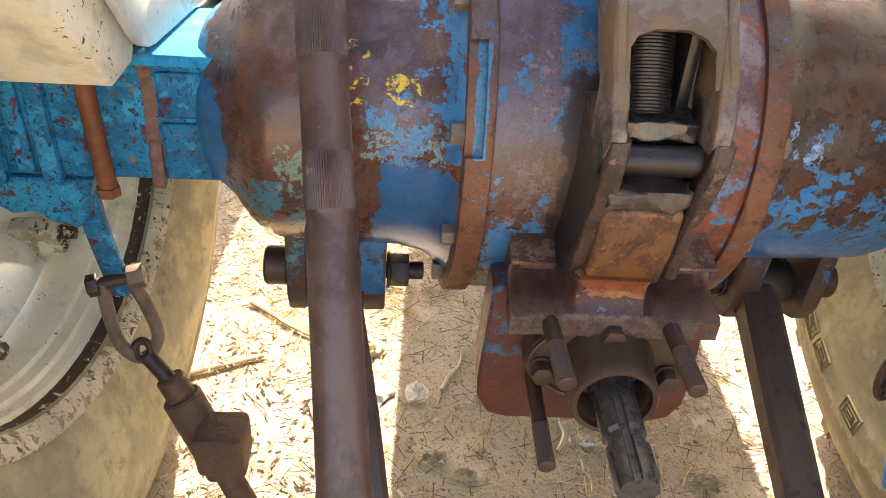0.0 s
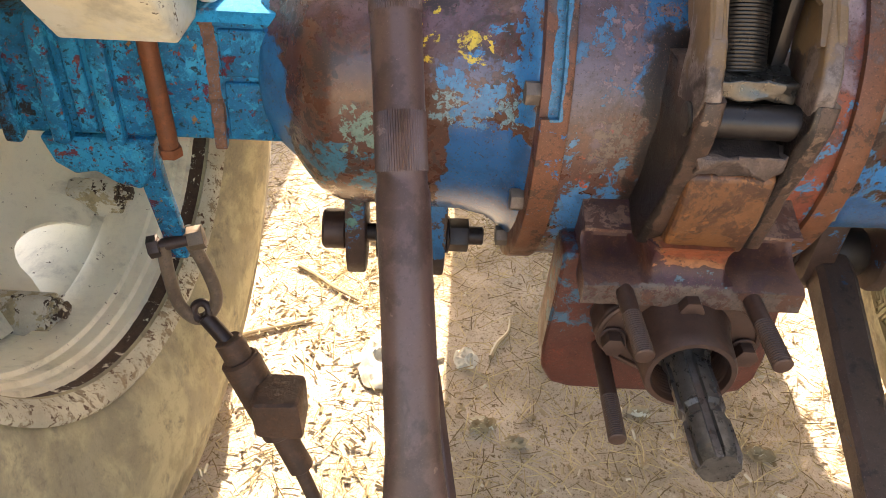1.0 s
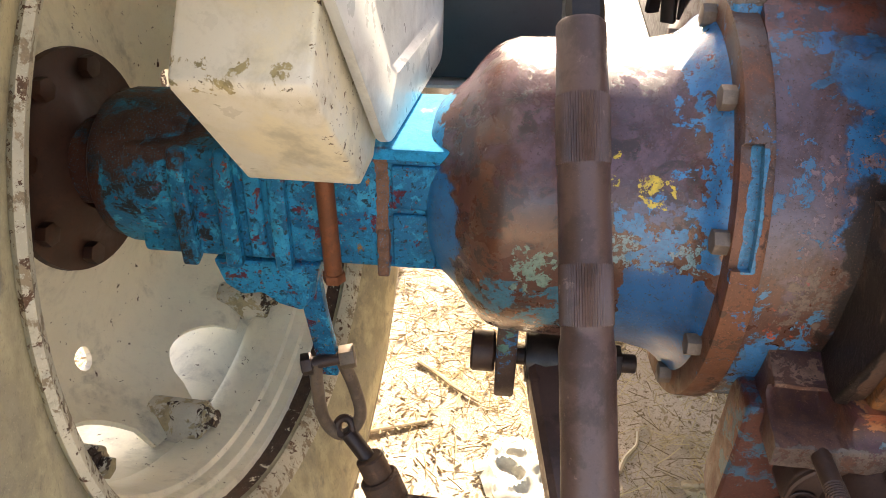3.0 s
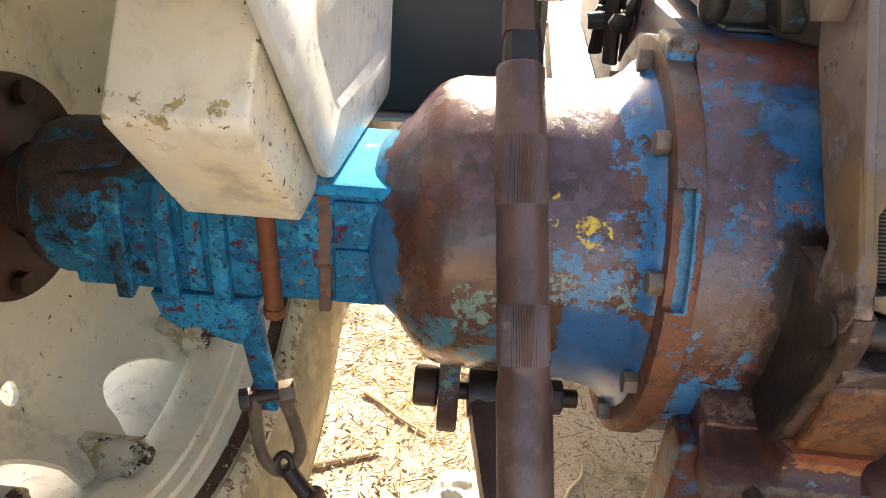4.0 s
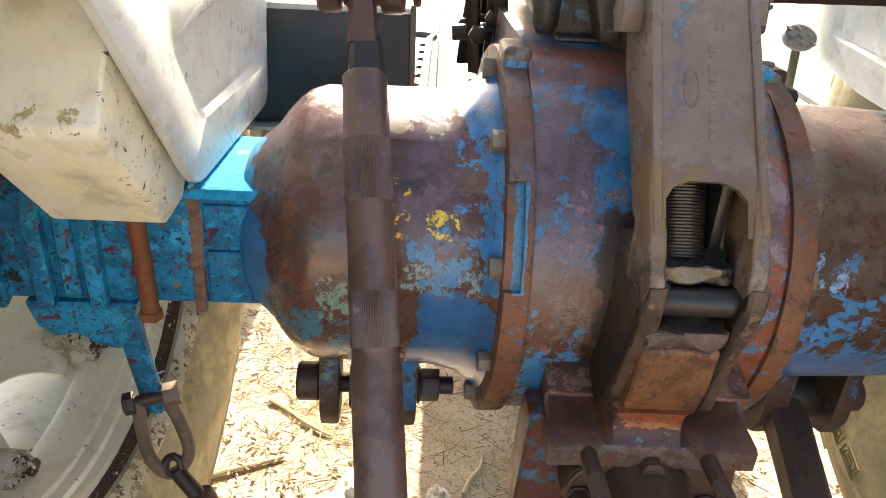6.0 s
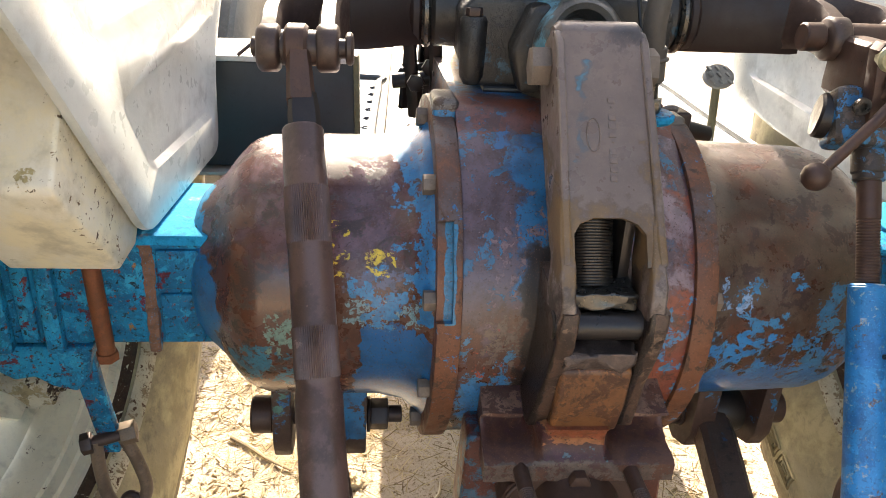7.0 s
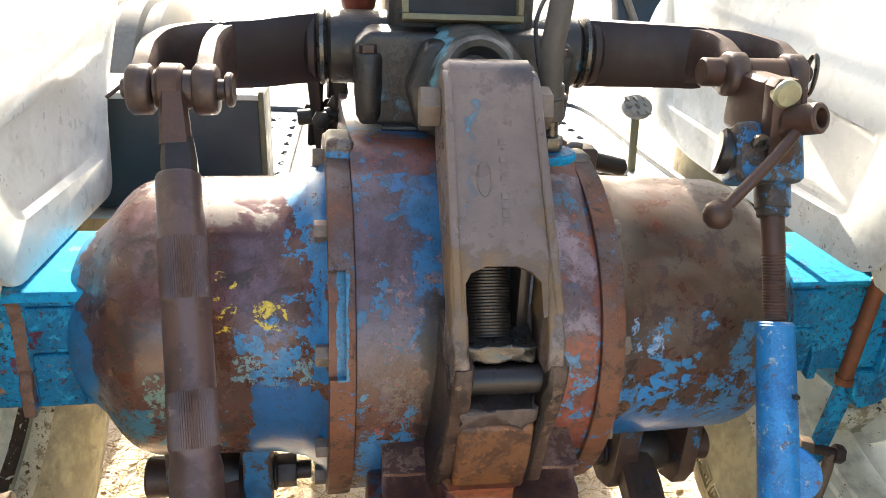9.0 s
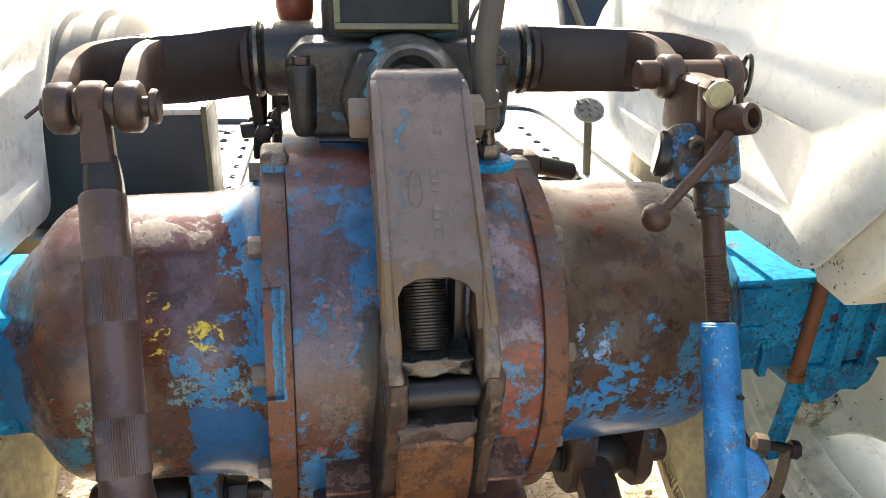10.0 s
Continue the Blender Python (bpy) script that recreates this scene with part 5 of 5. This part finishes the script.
def soften(outline, r=0.022, n=4):
    """The outline with its corners rounded."""
    out = []
    k = len(outline)
    for i in range(k):
        p, a, b = (Vector(outline[j % k]) for j in (i, i - 1, i + 1))
        u, v = (a - p), (b - p)
        p0, p1 = p + u.normalized() * min(r, u.length * 0.45), p + v.normalized() * min(r, v.length * 0.45)
        for j in range(n + 1):
            t = j / n
            q = p0 * (1 - t) ** 2 + p * 2 * t * (1 - t) + p1 * t * t
            out.append((q.x, q.y))
    return out


def fender(s):
    ob = root("fender", (s * 0.55, 1.0, 0.84), "cream white sheet metal fender with dents and rust specks", "fender", "fenders")
    front = 1.24 if s < 0 else 1.60
    outline = [(0.868, 0.852), (1.212, 0.848), (1.24, 0.98), (1.37, 1.12), (1.55, 1.18), (1.60, 1.65), (0.45, 1.65), (0.50, 1.32), (0.71, 1.064)]
    low = [(0.908, 0.914), (1.205, 0.906), (1.235, 0.98), (1.262, 1.052), (1.05, 1.033), (0.845, 1.012)]
    up = [(0.80, 1.072), (1.05, 1.073), (1.32, 1.108), (1.52, 1.21), (1.55, 1.60), (0.52, 1.60), (0.56, 1.36)]
    if s > 0:
        outline = [(0.868, 0.852), (1.10, 0.853), (1.36, 0.860), (1.56, 0.885), (1.60, 1.03), (1.63, 1.2), (1.65, 1.65), (0.45, 1.65), (0.50, 1.32), (0.71, 1.064)]
        low = [(0.925, 0.905), (1.10, 0.905), (1.50, 0.93), (1.53, 1.08), (1.10, 1.040), (0.90, 1.018)]
        up = [(0.80, 1.060), (1.10, 1.086), (1.56, 1.135), (1.58, 1.60), (0.52, 1.60), (0.56, 1.36)]
    plate = prism(soften(outline, 0.03), -0.488, -0.499, "x", 0.003, 2)
    plate = cut(plate, taper(soften(low), -0.488, -0.4955, 0.014))
    plate = cut(plate, taper(soften(up, 0.05), -0.488, -0.495, 0.016))
    part("inner_panel", side(plate, s), M_panel, ob, "pressed inner panel with raised ridges", 40)
    deep = -0.622 if s < 0 else -0.560
    tail = prism([(0.812, 0.836), (0.7065, 0.962), (0.7045, 0.972), (0.76, 1.049), (0.84, 1.199), (0.926, 1.499), (1.046, 1.499), (0.92, 1.199), (0.85, 1.049), (0.90, 0.88), (0.865, 0.842)], -0.503, deep, "x", 0.007, 3, 15)
    part("tail_box", side(tail, s), M_fender, ob, "cream folded lower rear corner")
    skin = lathe([(-0.50, 0.868), (-0.51, 0.874), (-1.12, 0.874), (-1.135, 0.86), (-1.135, 0.80), (-1.131, 0.80), (-1.131, 0.86), (-1.12, 0.870), (-0.50, 0.864)], (0, AY, AZ), "x", 48, 35, 120, close=True)
    part("top_skin", side(skin, s), M_fender, ob)
    return ob


for s in (-1, 1):
    fender(s)


# ---- stay chains ----
def stay_chain(s):
    ob = root("stay_chain", (s * 0.58, 0.88, 0.55), "blue strap, shackle and rusty turnbuckle of a stay chain", "stay chain", "stay chains")
    strap = loft([(0.705, -0.620, -0.588, 0.880, 0.893), (0.62, -0.613, -0.584, 0.882, 0.895), (0.535, -0.604, -0.576, 0.884, 0.897), (0.518, -0.601, -0.579, 0.884, 0.897)], 0.003, 2)
    part("strap", side(strap, s), M_neck, ob, "blue flat strap")
    part("bolt", side(join(rod((-0.620, 0.872, 0.541), (-0.555, 0.893, 0.549), 0.0085), hexbolt((-0.608, 0.876, 0.5425), (-0.95, -0.3, -0.1), 0.026, 0.014)), s), M_bolt, ob)
    part("nut", side(hexbolt((-0.574, 0.887, 0.5465), (0.95, 0.3, 0.1), 0.028, 0.020), s), M_brightbolt, ob, "dusty pale nut")
    u = curve([(-0.604, 0.877, 0.545), (-0.606, 0.876, 0.500), (-0.604, 0.878, 0.445), (-0.590, 0.884, 0.412), (-0.572, 0.889, 0.412), (-0.556, 0.894, 0.445), (-0.562, 0.892, 0.500), (-0.574, 0.889, 0.545)], 6)
    part("shackle", side(sweep(u, 0.0088, 14), s), M_worn, ob, "worn bent shackle")
    eye = [Vector((-0.578, 0.886, 0.424)) + Vector((0.011 * math.cos(t), 0.011 * math.sin(t) * 0.5, 0.011 * math.sin(t))) for t in [2 * math.pi * i / 18 for i in range(18)]]
    part("eye_rod", side(join(sweep(eye, 0.006, 10, True), rod((-0.574, 0.884, 0.416), (-0.535, 0.866, 0.375), 0.0115)), s), M_bolt, ob)
    a, b = Vector((-0.545, 0.870, 0.40)), Vector((-0.465, 0.835, 0.20))
    d = (b - a)
    if s > 0:
        link = [Vector((-0.540, 0.874, 0.395)) + Vector((0.013 * math.cos(t), 0.006 * math.sin(t), 0.036 * math.sin(t))) for t in [2 * math.pi * i / 22 for i in range(22)]]
        part("link", side(sweep(link, 0.0065, 10, True), s), M_grime, ob, "worn chain link")
        return ob
    part("turnbuckle", side(roughen(join(rod(a + d * 0.05, a + d * 0.22, 0.020, 20), rod(a + d * 0.2, a + d * 0.85, 0.028, 20), rod(a + d * 0.85, a + d * 1.2, 0.019, 20)), 0.002, 30), s), M_rustdark, ob, "lumpy rusty turnbuckle body")
    part("clamp", side(roughen(box((-0.502, 0.80, 0.262), (-0.435, 0.862, 0.335), 0.010, 3), 0.004, 25), s), M_rustdark, ob)
    part("tail_rod", side(rod(b, (-0.40, 0.79, 0.02), 0.011), s), M_rustdark, ob)
    return ob


stay_chain(-1)
set_on_axle(stay_chain(1))


# ---- further forward on the tractor ----
def forward_parts():
    ob = root("gearbox", (0, 1.9, 0.45), "dark oily tractor gearbox", "gearbox")
    # case mostly out of view; widened to throw the wanted shade on the ground
    part("case", prism([(1.30, 0.47), (1.30, 0.76), (3.2, 0.76), (3.2, 0.47)], -0.24, 0.28, "x", 0.02, 2), M_black, ob)
    part("tunnel", box((-0.15, 1.30, 0.75), (0.15, 2.3, 0.93), 0.03, 3), M_black, ob)
    # added hidden block under the right foot plate, only to shade the ground
    part("shade_block", prism([(1.90, 0.46), (1.90, 0.70), (2.35, 0.70), (2.35, 0.46)], 0.27, 0.475, "x", 0.02, 2), M_black, ob)
    b = root("battery_box", (-0.41, 1.36, 0.79), "dark slate sheet metal box on the foot plate", "box")
    part("body", box((-0.56, 1.30, 0.790), (-0.278, 1.46, 0.972), 0.005, 2), M_box, b)
    # added pale sheet: stands in for the glare seen over the box
    part("bright_sheet", box((-0.565, 1.296, 0.970), (-0.274, 1.465, 0.980), 0.003, 2), M_plate, b, "thin pale sheet standing in for the brightness over the box")
    part("edge_strip", box((-0.279, 1.292, 0.79), (-0.270, 1.30, 0.985), 0.002, 2), M_khaki, b)
    for s in (-1, 1):
        fp = root("foot_plate", (s * 0.4, 1.6, 0.78), "bright perforated sheet metal foot plate with rolled edge", "foot plate", "foot plates")
        x0, x1 = (-0.62, -0.262) if s < 0 else (0.26, 0.525)
        far = 2.06 if s < 0 else 2.2
        part("sheet", box((x0, 1.28, 0.779), (x1, far, 0.785), 0.001), M_plate, fp)
        xe = x1
        part("rolled_edge", sweep(curve([(xe, 1.30, 0.788), (xe, 1.7, 0.788), (xe, far - 0.08, 0.788), (xe - s * 0.10 if s > 0 else xe - 0.02, far, 0.788), (0.30 if s > 0 else x0, far, 0.788)], 5), 0.010, 8), M_box, fp, "dark rolled plate edge")
        for i in range(7):
            y = 1.50 + 0.075 * i
            for x in ((-0.275, -0.33) if s < 0 else (0.42,)):
                part("hole_rim", lathe([(-0.001, 0.0045), (0.003, 0.0085), (0.0, 0.0115)], (x, y, 0.785), "z", 14), M_black, fp)
        if s < 0:
            for x in (-0.345, -0.315):
                part("rivet", lathe([(0.0, 0.015), (0.004, 0.010), (0.005, 0.0)], (x, 1.98, 0.785), "z", 14), M_plate if x > -0.33 else M_black, fp)
    pd = root("pedal", (0.45, 1.52, 0.785), "round chequered steel pedal on a pale rod", "pedal")
    pad = rod((0.4385, 1.525, 0.916), (0.437, 1.517, 0.927), 0.031, 24)
    studs = [box((-0.006, -0.006, 0), (0.006, 0.006, 0.004), 0.001, 1, Matrix.Translation((0.437 + dx, 1.517 + dy, 0.925 + dy * 0.7)) @ pose(0, 0, 0, 36, 0, 45)) for dx in (-0.018, 0.0, 0.018) for dy in (-0.016, 0.0, 0.014)]
    pad = part("pad", pad, M_pad, pd, "round chequered pad")
    for stud in studs:
        part("grip", stud, M_pad, pad)
    part("stem", rod((0.450, 1.53, 0.785), (0.439, 1.525, 0.917), 0.0085), M_khaki, pd)
    lv = root("control_levers", (-0.16, 1.30, 0.93), "black oily control levers and linkage", "levers")
    for i, (x, y, zt, lean) in enumerate(((-0.178, 1.22, 1.045, -0.012), (-0.155, 1.24, 1.07, 0.0), (-0.195, 1.28, 1.03, 0.012), (-0.14, 1.20, 1.03, -0.01), (-0.168, 1.32, 1.05, 0.01))):
        part("lever", slab_sweep([(x, y + 0.02, 0.90), (x + lean * 0.5, y + 0.01, 0.97), (x + lean, y, zt)], 0.020, 0.010), M_black, lv)
        part("joint", hexbolt((x, y - 0.008, 0.962 + 0.02 * (i % 2)), (0, -1, 0), 0.024, 0.012), M_black, lv)
    part("bar", rod((-0.215, 1.25, 0.955), (-0.12, 1.25, 0.965), 0.012), M_black, lv)
    cn = root("canister", (-0.122, 1.16, 1.116), "small red-brown metal canister on the lift cover", "canister")
    part("shell", lathe([(1.117, 0.0), (1.118, 0.014), (1.126, 0.022), (1.14, 0.0245), (1.30, 0.0245), (1.30, 0.0)], (-0.122, 1.16, 0), "z", 28), M_redcan, cn)
    fit_ = root("valve_fitting", (0.37, 1.46, 0.785), "black rubber and iron fitting on the foot plate", "fitting")
    part("body", roughen(box((0.30, 1.42, 0.785), (0.40, 1.50, 0.815), 0.010, 3), 0.004, 20), M_black, fit_)
    part("boot", roughen(rod((0.235, 1.20, 0.905), (0.300, 1.21, 0.888), 0.0145, 16), 0.002, 60), M_black, fit_, "black rubber boot")
    part("pipe", sweep(curve([(0.296, 1.21, 0.888), (0.33, 1.28, 0.86), (0.34, 1.40, 0.82), (0.34, 1.45, 0.805)], 5), 0.008, 10), M_black, fit_)
    sb = root("seat_bracket", (0.49, 1.45, 1.058), "dark blue steel bracket with a grey lever bolted to the fender", "bracket")
    part("post", loft([(1.036, 0.352, 0.392, 1.43, 1.47), (1.08, 0.345, 0.398, 1.43, 1.47), (1.12, 0.338, 0.412, 1.43, 1.47), (1.17, 0.322, 0.440, 1.43, 1.47), (1.24, 0.300, 0.470, 1.43, 1.47)], 0.006, 2), M_bracket, sb)
    part("cross_bar", box((0.36, 1.435, 1.036), (0.496, 1.465, 1.080), 0.005, 2), M_bracket, sb)
    part("lever", slab_sweep([(0.372, 1.422, 1.09), (0.350, 1.420, 1.13), (0.318, 1.418, 1.19), (0.30, 1.418, 1.24)], 0.018, 0.010), M_pad, sb, "grey steel lever")
    fw = root("front_wheel_assembly", (-0.86, 2.95, 0.0), "grey ribbed front tyre on the ground", "wheel")
    prof = [(-0.10, 0.26), (-0.125, 0.38), (-0.12, 0.47), (-0.10, 0.50), (-0.08, 0.50), (-0.072, 0.48), (-0.04, 0.48), (-0.032, 0.505), (0.032, 0.505), (0.04, 0.48), (0.072, 0.48), (0.08, 0.50), (0.10, 0.50), (0.12, 0.47), (0.125, 0.38), (0.10, 0.26)]
    part("tyre", lathe(prof, (-0.86, 2.95, 0.495), "x", 72, close=True), M_fronttyre, fw)


forward_parts()


# ---- litter on the ground ----
def straw(count, seed, mat, lo, hi, length, width, name, label):
    rng = random.Random(seed)
    verts, faces = [], []
    for i in range(count):
        x, y = rng.uniform(lo[0], hi[0]), rng.uniform(lo[1], hi[1])
        if rng.random() > 0.35 + 0.9 * (noise.noise(Vector((x * 2.2, y * 2.2, seed))) + 0.25):
            continue
        a, L_, w = rng.uniform(0, math.pi), length * rng.uniform(0.3, 1.3), width * rng.uniform(0.5, 1.4)
        bend = rng.uniform(-0.12, 0.12)
        z = ground_height(x, y) + rng.uniform(0.001, 0.010)
        tilt = rng.uniform(-0.05, 0.12)
        base = len(verts)
        for k in (-1, 0, 1):
            px, py = x + math.cos(a + bend * k) * L_ * k / 2, y + math.sin(a + bend * k) * L_ * k / 2
            nx, ny = -math.sin(a) * w / 2, math.cos(a) * w / 2
            pz = max(z + tilt * L_ * k, ground_height(px, py) + 0.0015)
            verts += [(px - nx, py - ny, pz), (px + nx, py + ny, pz), (px, py, pz + w * 0.5)]
        for k in (0, 3):
            b = base + k
            faces += [(b, b + 3, b + 5, b + 2), (b + 2, b + 5, b + 4, b + 1)]
    me = bpy.data.meshes.new(name)
    me.from_pydata(verts, [], faces)
    me.materials.append(mat)
    return tagged(new(name, me), label, "straw", kind="stuff")


def litter_mat(name, a, b, c):
    s = Shade(name)
    rnd = s.t.nodes.new("ShaderNodeNewGeometry").outputs["Random Per Island"]
    col = s.mix(lin(a), lin(b), s.ramp(rnd, 0.0, 1.0))
    col = s.mix(col, lin(c), s.ramp(rnd, 0.82, 0.9))
    return s.done(col, 0.8, 0.0, s.noise(200, 3), 0.2)


M_straw = litter_mat("dry straw", "d6c496", "a8926a", "7a6846")
M_leafbit = litter_mat("dry leaf bits", "b8a484", "8a7656", "d8cfb8")
straw(20000, 5, M_straw, (-1.6, 0.55), (0.9, 2.6), 0.060, 0.0018, "straw", "loose dry straw and stalks strewn over the dirt")
straw(7000, 9, M_leafbit, (-1.6, 0.55), (0.9, 2.6), 0.016, 0.006, "leaf_litter", "dry brown leaf bits and chips on the dirt")
M_twig = litter_mat("dark dry twigs", "8a7650", "5e4c30", "a8946a")
straw(5000, 13, M_twig, (-1.5, 0.60), (0.9, 2.4), 0.036, 0.0018, "twigs", "short dark dry twigs and stalk ends on the dirt")
for i, (x, y, a, L_) in enumerate(((-0.535, 1.462, -34, 0.19), (-0.62, 1.30, 20, 0.16), (-0.35, 1.62, -10, 0.22), (-0.12, 1.30, 65, 0.12), (-0.30, 1.20, 35, 0.14), (0.10, 1.15, 80, 0.12))):
    d = Vector((math.cos(radians(a)), math.sin(radians(a)), 0)) * L_ / 2
    p = [Vector((x, y, 0)) + d * k for k in (-1, -0.3, 0.35, 1)]
    p = [Vector((q.x + 0.006 * math.sin(i + 9 * j), q.y + 0.005 * math.cos(3 * i + j), ground_height(q.x, q.y) + 0.006)) for j, q in enumerate(p)]
    thing("stick", sweep(curve(p, 4), [0.006 * (1 - 0.035 * j) for j in range(13)], 7), M_leafbit, "thin dry stick lying on the dirt", "stick", "sticks")


def crumpled(x0, y0, w, h, seed, high=0.014):
    """A sheet with folds, of uneven rounded outline, lying on the ground."""
    bm = bmesh.new()
    rings, spokes = 16, 44
    mid = bm.verts.new((x0, y0, ground_height(x0, y0) + high * 0.8))
    rows = []
    for i in range(1, rings + 1):
        row = []
        for j in range(spokes):
            a = 2 * math.pi * j / spokes
            k = i / rings
            edge = 1 + 0.30 * noise.noise(Vector((math.cos(a) * 1.6, math.sin(a) * 1.6, seed)))
            x, y = x0 + w / 2 * k * edge * math.cos(a), y0 + h / 2 * k * edge * math.sin(a)
            p = Vector(((x - x0) / w * 2.6, (y - y0) / h * 3.4, seed))
            fold = 1 - abs(noise.noise(p)) * 1.9 + 0.3 * (1 - abs(noise.noise(p * 2.3)) * 2.2)
            row.append(bm.verts.new((x, y, ground_height(x, y) + 0.002 + high * max(0.4, fold) * (1 - 0.8 * k ** 3))))
        rows.append(row)
    for j in range(spokes):
        bm.faces.new((mid, rows[0][j], rows[0][(j + 1) % spokes]))
        for A_, B_ in zip(rows, rows[1:]):
            bm.faces.new((A_[j], B_[j], B_[(j + 1) % spokes], A_[(j + 1) % spokes]))
    return bm


M_bag = plain("dirty white woven plastic", "c9c4b4", 0.4, 0.0, 60, 0.2, 0.25)
thing("plastic_bag", crumpled(-0.345, 1.215, 0.17, 0.17, 2.0, 0.024), M_bag, "crumpled dirty white plastic bag on the dirt", "bag", angle=30)
for x, y, w, h, sd in ((-0.20, 1.235, 0.05, 0.075, 4.0), (-0.16, 1.06, 0.05, 0.04, 7.0), (0.36, 1.03, 0.06, 0.04, 8.0), (-0.30, 1.36, 0.05, 0.04, 9.0), (0.008, 1.227, 0.07, 0.05, 11.0), (-0.10, 1.02, 0.045, 0.03, 12.0), (0.15, 1.12, 0.05, 0.03, 13.0)):
    thing("dry_leaf", crumpled(x, y, w, h, sd), M_bag if sd == 4.0 else M_leafbit, "curled pale dry leaf on the dirt", "leaf", "dry leaves", angle=30)
